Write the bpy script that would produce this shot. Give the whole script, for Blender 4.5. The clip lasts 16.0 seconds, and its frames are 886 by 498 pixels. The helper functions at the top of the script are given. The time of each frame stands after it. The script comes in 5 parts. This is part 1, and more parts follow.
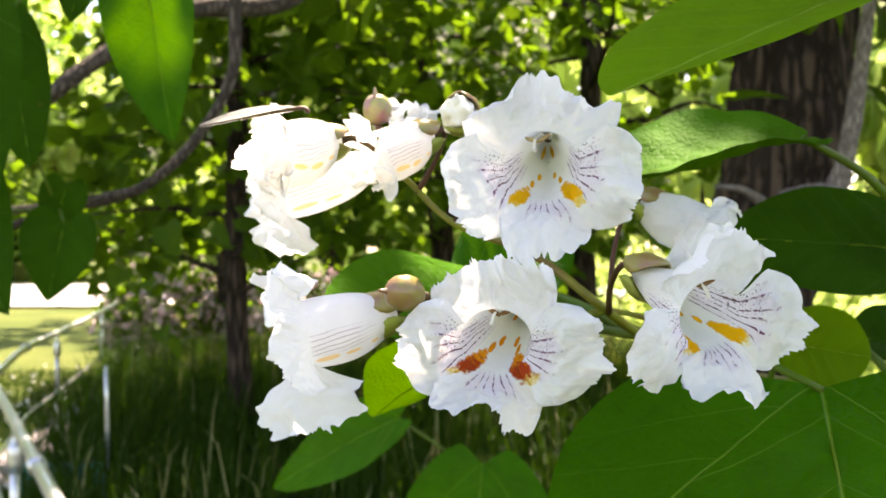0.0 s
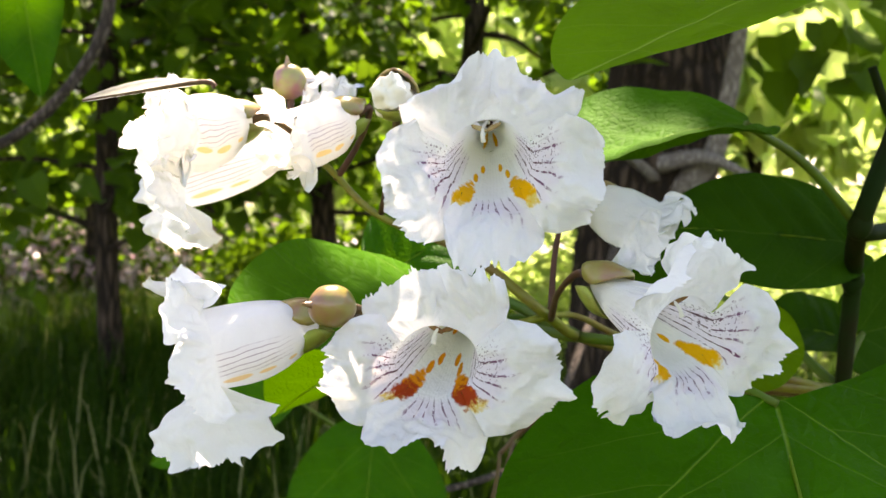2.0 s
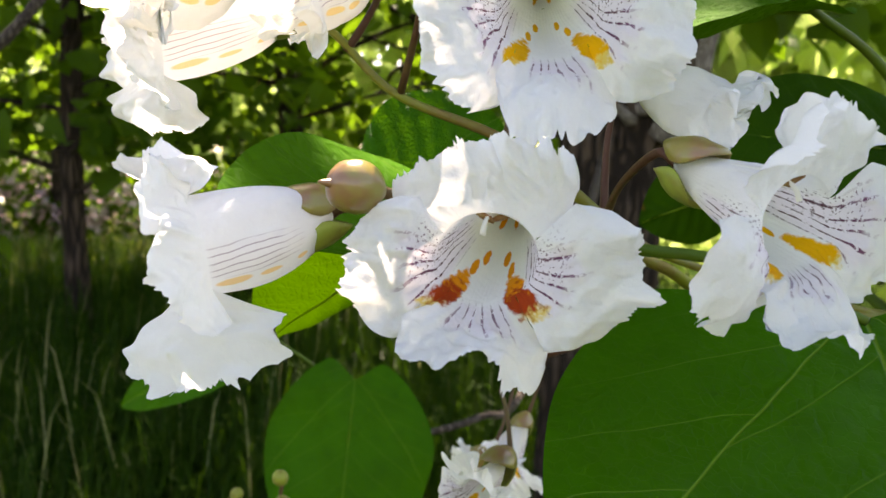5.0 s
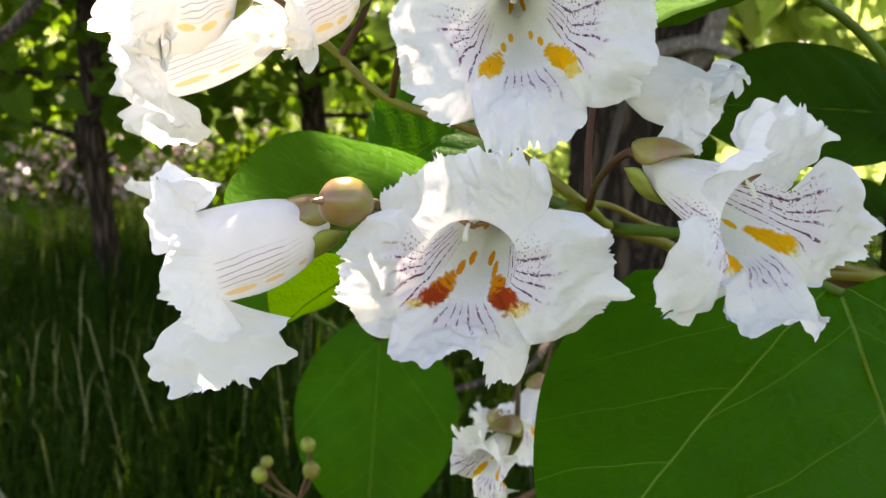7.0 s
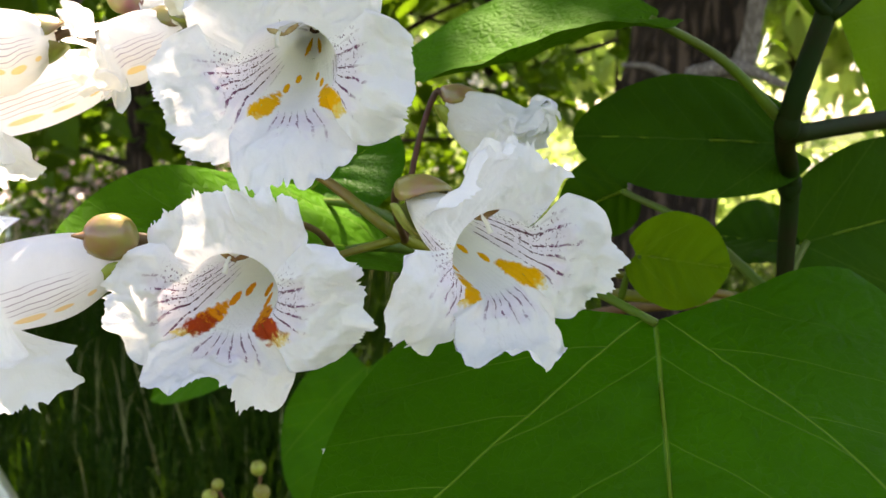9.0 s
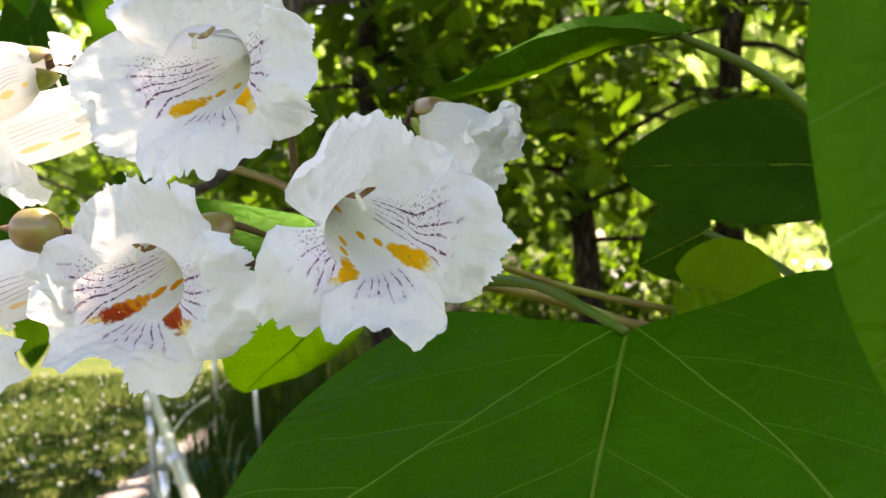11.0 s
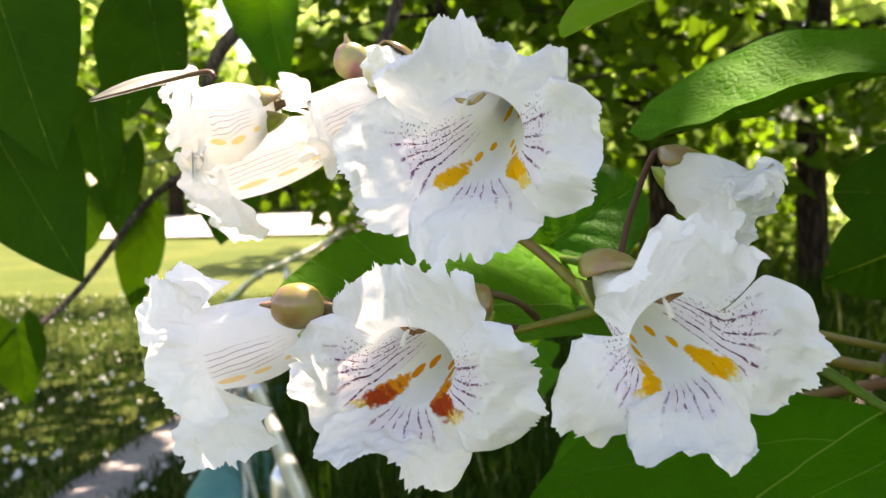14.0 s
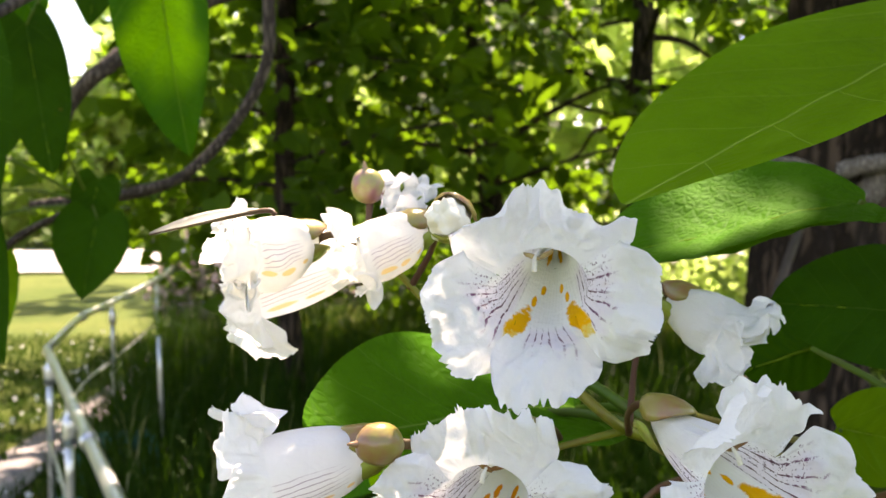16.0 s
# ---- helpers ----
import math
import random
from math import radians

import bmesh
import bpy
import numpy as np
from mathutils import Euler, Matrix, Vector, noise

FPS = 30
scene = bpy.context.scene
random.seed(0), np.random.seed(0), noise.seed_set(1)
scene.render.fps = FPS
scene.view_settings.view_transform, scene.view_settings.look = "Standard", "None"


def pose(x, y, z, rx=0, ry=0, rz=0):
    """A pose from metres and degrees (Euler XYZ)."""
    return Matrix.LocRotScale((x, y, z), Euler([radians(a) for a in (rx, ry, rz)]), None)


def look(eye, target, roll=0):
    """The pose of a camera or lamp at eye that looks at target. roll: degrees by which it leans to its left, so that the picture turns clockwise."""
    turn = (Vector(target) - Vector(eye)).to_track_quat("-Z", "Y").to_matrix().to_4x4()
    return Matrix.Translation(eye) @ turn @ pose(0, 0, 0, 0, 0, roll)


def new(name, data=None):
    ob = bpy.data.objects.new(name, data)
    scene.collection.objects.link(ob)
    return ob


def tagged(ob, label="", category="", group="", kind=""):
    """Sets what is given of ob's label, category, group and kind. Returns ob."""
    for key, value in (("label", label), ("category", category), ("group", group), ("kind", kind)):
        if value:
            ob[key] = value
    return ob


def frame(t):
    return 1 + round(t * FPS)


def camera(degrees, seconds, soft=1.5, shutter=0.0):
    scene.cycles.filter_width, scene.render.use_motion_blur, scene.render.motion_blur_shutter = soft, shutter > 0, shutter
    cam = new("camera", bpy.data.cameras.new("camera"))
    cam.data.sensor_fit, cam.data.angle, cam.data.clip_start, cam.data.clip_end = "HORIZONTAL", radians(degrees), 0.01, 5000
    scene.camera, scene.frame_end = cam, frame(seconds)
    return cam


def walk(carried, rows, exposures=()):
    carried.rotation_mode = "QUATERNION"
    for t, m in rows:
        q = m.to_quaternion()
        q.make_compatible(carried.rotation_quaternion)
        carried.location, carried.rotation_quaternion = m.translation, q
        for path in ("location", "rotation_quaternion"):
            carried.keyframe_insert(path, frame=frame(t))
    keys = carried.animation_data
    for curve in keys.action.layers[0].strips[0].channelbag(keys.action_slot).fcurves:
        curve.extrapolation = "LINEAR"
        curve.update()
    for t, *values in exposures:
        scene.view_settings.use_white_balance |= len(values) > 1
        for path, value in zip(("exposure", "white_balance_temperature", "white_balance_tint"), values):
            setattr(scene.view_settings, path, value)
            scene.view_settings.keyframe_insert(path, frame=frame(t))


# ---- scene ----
cam = camera(46.6, 16.0)
# a phone lens focused on the blossoms an arm's length away
cam.data.dof.use_dof = True
cam.data.dof.focus_distance = 0.205
cam.data.dof.aperture_fstop = 42
METRES, EYE, TILT, LEAN, TURN = 0.45, 1.55, 0.0, 0.0, 0.0
ROWS = [
    (0.0, 0.0, 0.0, 0.0, 0.0, -0.0, 0.0),
    (0.5, -0.0375, 0.0482, 0.0042, -2.09, 0.01, -0.3),
    (1.0, -0.0438, 0.0521, -0.0068, -5.14, -0.07, 0.14),
    (1.5, -0.0154, 0.0565, 0.0203, -6.91, -1.43, -0.49),
    (2.0, -0.0264, 0.0807, 0.0234, -6.75, -2.38, -0.94),
    (2.5, -0.0348, 0.115, 0.0055, -6.36, -3.0, -1.26),
    (3.0, -0.0359, 0.1432, 0.0022, -6.54, -3.57, -0.92),
    (3.5, -0.0363, 0.1648, -0.0087, -7.19, -3.97, -1.36),
    (4.0, -0.0551, 0.1613, -0.0089, -8.5, -4.25, -2.11),
    (4.5, -0.0484, 0.1585, -0.0017, -7.86, -4.7, -1.22),
    (5.0, -0.0446, 0.1823, -0.0116, -8.4, -5.23, -1.36),
    (7.5, -0.0236, 0.1437, 0.0194, -6.93, -8.16, 1.73),
    (8.0, 0.0014, 0.1357, 0.0216, -6.42, -7.57, 1.5),
    (8.5, 0.06, 0.1136, 0.016, -6.94, -6.57, 1.22),
    (9.0, 0.0865, 0.1181, 0.0165, -4.51, -6.54, 1.61),
    (11.5, 0.2413, 0.1393, -0.0466, 12.5, 0.43, 2.69),
    (12.0, 0.2283, 0.1724, -0.0448, 16.96, -0.69, 2.43),
    (12.5, 0.2157, 0.1889, -0.0469, 19.69, -3.01, 3.35),
    (13.0, 0.1946, 0.1978, -0.0418, 17.89, -5.41, 4.33),
    (13.5, 0.1677, 0.1619, -0.0157, 14.71, -5.37, 3.85),
    (14.0, 0.1366, 0.1432, 0.0305, 12.31, -4.12, 1.81),
    (14.5, 0.1156, 0.1067, 0.055, 11.39, -0.83, 2.16),
    (15.0, 0.0882, 0.1051, 0.0549, 8.55, -1.34, 1.52),
    (15.5, 0.0506, 0.1022, 0.0664, 4.85, -1.93, 1.02),
    (16.0, 0.0329, 0.0898, 0.0834, 2.87, -2.06, 0.35),
]
walk(cam, [(t, pose(0, 0, EYE, TILT, LEAN, TURN) @ pose(METRES * x, METRES * y, METRES * z, 90 + pitch, roll, yaw)) for t, x, y, z, yaw, pitch, roll in ROWS],
     [(0.0, 2.62, 8250, 24), (1.5, 2.53, 8250, 24), (4.4, 2.42, 8250, 24), (5.0, 2.39, 8250, 24), (9.0, 2.43, 8250, 24), (11.5, 2.46, 8250, 24), (12.7, 2.54, 8250, 24), (14.0, 2.41, 8250, 24), (16.0, 2.40, 8250, 24)])

# ---- world, sun, exposure ----
SUN = Vector((0.12, 0.52, 0.85)).normalized()
world = bpy.data.worlds.new("world")
scene.world = world
world.use_nodes = True
sky = world.node_tree.nodes.new("ShaderNodeTexSky")
sky.sky_type, sky.sun_disc = "NISHITA", False
sky.sun_elevation, sky.sun_rotation = math.asin(SUN.z), math.atan2(SUN.x, SUN.y)
world.node_tree.nodes["Background"].inputs["Strength"].default_value = 0.12
world.node_tree.links.new(sky.outputs[0], world.node_tree.nodes["Background"].inputs["Color"])
lamp = bpy.data.lights.new("sun", "SUN")
lamp.energy, lamp.angle, lamp.color = 5.0, radians(0.6), (1.0, 0.95, 0.86)
new("sun", lamp).matrix_world = look(SUN * 50, (0, 0, 0))


# ---- materials ----
class Nodes:
    """Short hand for a node material."""

    def __init__(self, name):
        self.mat = bpy.data.materials.new(name)
        self.mat.use_nodes = True
        self.tree = self.mat.node_tree
        self.tree.nodes.clear()

    def put(self, n, key, v):
        if hasattr(v, "links"):
            self.tree.links.new(v, n.inputs[key])
        else:
            n.inputs[key].default_value = v

    def m(self, op, a, b=0.0, c=0.0):
        n = self.tree.nodes.new("ShaderNodeMath")
        n.operation = op
        for k, v in enumerate((a, b, c)):
            self.put(n, k, v)
        return n.outputs[0]

    def noise(self, scale, detail=3.0, vector=None, rough=0.5):
        n = self.tree.nodes.new("ShaderNodeTexNoise")
        n.inputs["Scale"].default_value, n.inputs["Detail"].default_value, n.inputs["Roughness"].default_value = scale, detail, rough
        if vector is not None:
            self.tree.links.new(vector, n.inputs["Vector"])
        return n.outputs["Fac"]

    def step(self, v, lo, hi, a=0.0, b=1.0):
        n = self.tree.nodes.new("ShaderNodeMapRange")
        n.interpolation_type = "SMOOTHSTEP"
        self.put(n, 0, v)
        for k, x in enumerate((lo, hi, a, b)):
            self.put(n, k + 1, x)
        return n.outputs[0]

    def mix(self, fac, a, b):
        n = self.tree.nodes.new("ShaderNodeMix")
        n.data_type = "RGBA"
        self.put(n, 0, fac)
        self.put(n, 6, a if hasattr(a, "links") else (*a, 1))
        self.put(n, 7, b if hasattr(b, "links") else (*b, 1))
        return n.outputs[2]

    def ramp(self, v, *stops):
        n = self.tree.nodes.new("ShaderNodeValToRGB")
        self.put(n, 0, v)
        e = n.color_ramp.elements
        while len(e) < len(stops):
            e.new(0.5)
        for k, (p, c) in enumerate(stops):
            e[k].position, e[k].color = p, (*c, 1)
        return n.outputs[0]

    def uv(self):
        n = self.tree.nodes.new("ShaderNodeUVMap")
        sep = self.tree.nodes.new("ShaderNodeSeparateXYZ")
        self.tree.links.new(n.outputs[0], sep.inputs[0])
        return sep.outputs[0], sep.outputs[1]

    def vec(self, x, y, z=0.0):
        n = self.tree.nodes.new("ShaderNodeCombineXYZ")
        for k, v in enumerate((x, y, z)):
            self.put(n, k, v)
        return n.outputs[0]

    def coords(self, kind="Object"):
        return self.tree.nodes.new("ShaderNodeTexCoord").outputs[kind]

    def rand(self):
        return self.tree.nodes.new("ShaderNodeObjectInfo").outputs["Random"]

    def island(self):
        return self.tree.nodes.new("ShaderNodeNewGeometry").outputs["Random Per Island"]

    def bump(self, height, strength, distance):
        n = self.tree.nodes.new("ShaderNodeBump")
        self.put(n, "Height", height)
        n.inputs["Strength"].default_value, n.inputs["Distance"].default_value = strength, distance
        return n.outputs[0]

    def done(self, color, rough=0.6, bump=None, metal=0.0, thin=None, thin_amount=0.0, spec=0.5):
        p = self.tree.nodes.new("ShaderNodeBsdfPrincipled")
        self.put(p, "Base Color", color if hasattr(color, "links") else (*color, 1))
        self.put(p, "Roughness", rough)
        self.put(p, "Metallic", metal)
        p.inputs["Specular IOR Level"].default_value = spec
        if bump is not None:
            self.tree.links.new(bump, p.inputs["Normal"])
        last = p.outputs[0]
        if thin is not None:
            t = self.tree.nodes.new("ShaderNodeBsdfTranslucent")
            self.put(t, "Color", thin if hasattr(thin, "links") else (*thin, 1))
            if bump is not None:
                self.tree.links.new(bump, t.inputs["Normal"])
            mx = self.tree.nodes.new("ShaderNodeMixShader")
            mx.inputs[0].default_value = thin_amount
            self.tree.links.new(last, mx.inputs[1])
            self.tree.links.new(t.outputs[0], mx.inputs[2])
            last = mx.outputs[0]
        out = self.tree.nodes.new("ShaderNodeOutputMaterial")
        self.tree.links.new(last, out.inputs[0])
        return self.mat


def petal_material(name, spot, deep, white=(0.895, 0.890, 0.895), marks=1.0, blotch=0.84, lines=1.0):
    """Corolla: UV x is the angle from the lower lip over pi, y runs 0..1 down the tube and on past 1 over the lobes."""
    n = Nodes(name)
    x, y = n.uv()
    ax = n.m("ABSOLUTE", x)
    at = n.coords()
    wob = n.noise(260.0, 2.0, at)
    fine = n.noise(900.0, 3.0, at)
    base = n.mix(n.step(n.noise(120.0, 3.0, at), 0.35, 0.75), white, tuple(c * 0.95 for c in white))
    # greenish-cream throat
    base = n.mix(n.m("MULTIPLY", n.step(y, 0.95, 0.25), 0.35), base, (0.82, 0.79, 0.56))

    def spotmask(cx, cy, rx, ry, soft=0.25, lean=0.0):
        dx = n.m("DIVIDE", n.m("SUBTRACT", ax, n.m("MULTIPLY_ADD", y, lean, cx - lean * cy)), rx)
        dy = n.m("DIVIDE", n.m("SUBTRACT", y, cy), ry)
        r = n.m("ADD", n.m("MULTIPLY", dx, dx), n.m("MULTIPLY", dy, dy))
        r = n.m("ADD", r, n.m("ADD", n.m("MULTIPLY_ADD", wob, 1.5, -0.75), n.m("MULTIPLY_ADD", fine, 1.5, -0.75)))
        return n.step(r, 1.0 + soft, 1.0 - soft)

    # purple guide lines: sideways fans and the lower lip
    warp = n.m("MULTIPLY_ADD", n.noise(5.0, 2.0, n.vec(x, n.m("MULTIPLY", y, 0.30))), 0.11, 0.0)
    bead = n.m("MULTIPLY_ADD", fine, 0.9, -0.40)
    wave = n.m("ADD", n.m("SINE", n.m("MULTIPLY", n.m("ADD", x, warp), 124.0)), bead)
    line = n.step(wave, 0.78, 0.98)
    close = n.step(n.m("ADD", n.m("SINE", n.m("MULTIPLY", n.m("ADD", x, warp), 120.0)), bead), 0.80, 1.0)
    dash = n.step(n.noise(1.0, 3.0, n.vec(n.m("MULTIPLY", x, 40.0), n.m("MULTIPLY", y, 17.0)), 0.7), 0.44, 0.49)
    speck = n.step(n.noise(1.0, 1.0, n.vec(n.m("MULTIPLY", x, 75.0), n.m("MULTIPLY", y, 34.0))), 0.60, 0.66)
    side = n.m("MULTIPLY", n.m("MULTIPLY", n.step(ax, 0.28, 0.33), n.step(ax, 0.60, 0.52)), n.m("MULTIPLY", n.step(y, 0.40, 0.62), n.step(n.m("ADD", y, n.m("MULTIPLY_ADD", wob, 0.5, -0.25)), 1.50, 1.26)))
    far = n.m("MULTIPLY", n.step(ax, 0.36, 0.46), n.m("MULTIPLY", n.step(ax, 0.66, 0.58), n.m("MULTIPLY", n.step(y, 0.6, 0.8), n.step(y, 1.38, 1.2))))
    lip = n.m("MULTIPLY", n.step(ax, 0.17, 0.13), n.m("MULTIPLY", n.step(y, 0.98, 1.12), n.step(n.m("ADD", y, n.m("MULTIPLY_ADD", wob, 0.5, -0.25)), 1.46, 1.26)))
    zone = n.m("MAXIMUM", side, lip)
    ink = n.m("MAXIMUM", n.m("MULTIPLY", n.m("MULTIPLY", line, dash), side), n.m("MULTIPLY", n.m("MULTIPLY", speck, 0.85), far))
    ink = n.m("MAXIMUM", ink, n.m("MULTIPLY", n.m("MULTIPLY", close, dash), n.m("MULTIPLY", lip, 0.85)))
    purple = n.mix(n.step(y, 0.9, 1.5), (0.070, 0.010, 0.022), (0.20, 0.045, 0.15))
    col = n.mix(n.m("MULTIPLY", zone, 0.22 * marks * lines), base, (0.64, 0.40, 0.74))
    col = n.mix(n.m("MULTIPLY", ink, 0.95 * marks * lines), col, purple)
    blot = spotmask(0.236, 1.03, 0.080 * blotch, 0.28 * blotch, 0.3, 0.16)
    dots = n.m("MAXIMUM", spotmask(0.10, 0.55, 0.030 * blotch, 0.07 * blotch), spotmask(0.13, 0.16, 0.05, 0.10))
    blot = n.m("MAXIMUM", blot, spotmask(0.165, 0.70, 0.030 * blotch, 0.08 * blotch))
    tone = n.mix(n.step(n.m("ADD", y, n.m("MULTIPLY_ADD", fine, 0.5, -0.25)), 0.86, 1.02), spot, deep)
    rim = n.mix(n.step(n.m("ADD", y, n.m("MULTIPLY_ADD", fine, 0.3, -0.15)), 1.02 + 0.14 * blotch, 1.02 + 0.26 * blotch), tone, (0.82, 0.62, 0.16))
    col = n.mix(n.m("MULTIPLY", blot, marks), col, rim)
    col = n.mix(n.m("MULTIPLY", dots, marks), col, spot)
    vein = n.m("SINE", n.m("MULTIPLY", n.m("ADD", x, warp), 190.0))
    h = n.m("ADD", n.m("MULTIPLY", vein, 0.03), n.m("ADD", n.noise(330.0, 4.0, at), n.m("MULTIPLY", fine, 0.3)))
    return n.done(col, 0.55, n.bump(n.m("ADD", h, n.m("MULTIPLY", n.noise(110.0, 3.0, at), 1.2)), 0.5, 0.0011), thin=col, thin_amount=0.56, spec=0.12)



def side_petal_material(name, white, patch=(0.93, 0.62, 0.24)):
    """Corolla seen from outside: a few smooth lines and pale orange patches that shine through the lower side of the tube."""
    n = Nodes(name)
    x, y = n.uv()
    ax = n.m("ABSOLUTE", x)
    at = n.coords()
    wob, fine = n.noise(260.0, 2.0, at), n.noise(900.0, 3.0, at)
    col = n.mix(n.step(n.noise(120.0, 3.0, at), 0.35, 0.75), white, tuple(c * 0.95 for c in white))
    bend = n.m("ADD", ax, n.m("MULTIPLY_ADD", n.noise(4.0, 2.0, n.vec(x, n.m("MULTIPLY", y, 0.8))), 0.06, n.m("MULTIPLY", y, 0.05)))
    line = n.step(n.m("SINE", n.m("MULTIPLY", bend, 150.0)), 0.72, 0.98)
    zone = n.m("MULTIPLY", n.m("MULTIPLY", n.step(ax, 0.30, 0.33), n.step(n.m("ADD", ax, n.m("MULTIPLY", wob, 0.08)), 0.60, 0.54)), n.m("MULTIPLY", n.step(n.m("ADD", y, n.m("MULTIPLY", wob, 0.3)), 0.50, 0.72), n.step(y, 1.02, 0.96)))
    col = n.mix(n.m("MULTIPLY", zone, 0.10), col, (0.72, 0.55, 0.62))
    col = n.mix(n.m("MULTIPLY", n.m("MULTIPLY", line, zone), 0.72), col, (0.36, 0.27, 0.33))
    for cx, cy, rx, ry in ((0.265, 0.86, 0.036, 0.11), (0.255, 0.62, 0.030, 0.080), (0.27, 0.38, 0.030, 0.045)):
        dx, dy = n.m("DIVIDE", n.m("SUBTRACT", ax, cx), rx), n.m("DIVIDE", n.m("SUBTRACT", y, cy), ry)
        r = n.m("ADD", n.m("ADD", n.m("MULTIPLY", dx, dx), n.m("MULTIPLY", dy, dy)), n.m("MULTIPLY_ADD", wob, 1.4, -0.7))
        col = n.mix(n.m("MULTIPLY", n.step(r, 1.3, 0.7), 0.85), col, patch)
    h = n.m("ADD", n.noise(330.0, 4.0, at), n.m("ADD", n.m("MULTIPLY", fine, 0.3), n.m("MULTIPLY", n.noise(110.0, 3.0, at), 1.2)))
    return n.done(col, 0.5, n.bump(h, 0.4, 0.0010), thin=col, thin_amount=0.50, spec=0.15)


def leaf_material(name, top, glow, amount=0.32, pairs=6.5, rough=0.52, vein=(0.24, 0.36, 0.06), spec=0.025, domed=0.25):
    """Broad leaf: UV x across and y along the midrib, in leaf lengths."""
    n = Nodes(name)
    x, y = n.uv()
    ax = n.m("ABSOLUTE", x)
    at = n.coords()
    big, mid, fine = n.noise(14.0, 3.0, at), n.noise(70.0, 4.0, at), n.noise(420.0, 3.0, at)
    wy = n.m("ADD", y, n.m("MULTIPLY_ADD", n.noise(25.0, 2.0, at), 0.05, -0.025))
    q = n.m("SUBTRACT", wy, n.m("MULTIPLY", n.m("POWER", ax, 0.9), 0.70))
    saw = n.m("ABSOLUTE", n.m("SUBTRACT", n.m("FRACT", n.m("MULTIPLY", q, pairs)), 0.5))
    side = n.m("MULTIPLY", n.step(saw, 0.016, 0.003), n.step(ax, 0.50, 0.28))
    midrib = n.step(ax, 0.0045, 0.001)
    # two strong side veins that rise from the leaf's foot
    beyond = n.m("SUBTRACT", ax, n.m("MULTIPLY", n.m("POWER", n.m("MAXIMUM", wy, 0.0001), 0.85), 0.72))
    foot = n.m("MULTIPLY", n.step(n.m("ABSOLUTE", beyond), 0.0032, 0.0008), n.step(y, 0.62, 0.40))
    # branches that leave those for the margin
    q2 = n.m("SUBTRACT", wy, n.m("MULTIPLY", n.m("POWER", n.m("MAXIMUM", beyond, 0.0001), 1.5), 0.9))
    saw2 = n.m("ABSOLUTE", n.m("SUBTRACT", n.m("FRACT", n.m("MULTIPLY", q2, 7.5)), 0.5))
    outer = n.m("MULTIPLY", n.step(saw2, 0.013, 0.002), n.m("MULTIPLY", n.step(beyond, 0.0, 0.004), n.step(beyond, 0.30, 0.10)))
    side = n.m("MAXIMUM", n.m("MULTIPLY", n.m("MULTIPLY", side, 0.7), n.step(beyond, 0.004, 0.0)), outer)
    midrib = n.m("MAXIMUM", midrib, foot)
    net = n.tree.nodes.new("ShaderNodeTexVoronoi")
    net.feature = "DISTANCE_TO_EDGE"
    net.inputs["Scale"].default_value = 300.0
    n.tree.links.new(n.vec(n.m("ADD", n.m("MULTIPLY", x, 0.2), n.m("MULTIPLY", mid, 0.006)), n.m("ADD", n.m("MULTIPLY", y, 0.2), n.m("MULTIPLY", fine, 0.003))), net.inputs["Vector"])
    small = n.step(net.outputs["Distance"], 0.05, 0.0)
    veins = n.m("MAXIMUM", midrib, n.m("MULTIPLY", side, 0.75))
    col = n.mix(n.step(big, 0.3, 0.7), top, tuple(c * 1.35 for c in top))
    col = n.mix(n.m("MULTIPLY", n.step(mid, 0.45, 0.75), 0.35), col, tuple(c * 0.7 for c in top))
    col = n.mix(n.m("MULTIPLY", small, 0.035), col, vein)
    col = n.mix(n.m("MULTIPLY", veins, 0.65), col, vein)
    # a few rusty spots
    col = n.mix(n.step(n.noise(55.0, 2.0, at), 0.76, 0.80), col, (0.16, 0.08, 0.02))
    thin = n.mix(n.m("MULTIPLY", veins, 0.5), n.mix(mid, glow, tuple(c * 0.75 for c in glow)), tuple(c * 0.55 for c in glow))
    # domes between the veins
    cell = n.tree.nodes.new("ShaderNodeTexVoronoi")
    cell.feature = "DISTANCE_TO_EDGE"
    cell.inputs["Scale"].default_value = 26.0
    n.tree.links.new(n.vec(n.m("ADD", x, n.m("MULTIPLY", mid, 0.04)), n.m("ADD", y, n.m("MULTIPLY", big, 0.05))), cell.inputs["Vector"])
    dome = n.step(cell.outputs["Distance"], 0.0, 0.30)
    h = n.m("SUBTRACT", n.m("ADD", n.m("MULTIPLY", mid, 0.5), n.m("MULTIPLY", fine, 0.2)), n.m("ADD", n.m("MULTIPLY", veins, 0.8), n.m("MULTIPLY", small, 0.12)))
    h = n.m("ADD", h, n.m("MULTIPLY", dome, domed))
    return n.done(col, n.m("MULTIPLY_ADD", fine, 0.2, rough - 0.1), n.bump(h, 0.4, 0.0012), thin=thin, thin_amount=amount, spec=spec)


def foliage_material(name, dark, light, glow, amount=0.4):
    n = Nodes(name)
    r = n.island()
    col = n.mix(r, dark, light)
    col = n.mix(n.m("MULTIPLY", n.noise(30.0, 3.0, n.coords()), 0.4), col, tuple(c * 0.6 for c in dark))
    thin = n.mix(r, glow, tuple(c * 0.65 for c in glow))
    return n.done(col, 0.5, thin=thin, thin_amount=amount, spec=0.05)


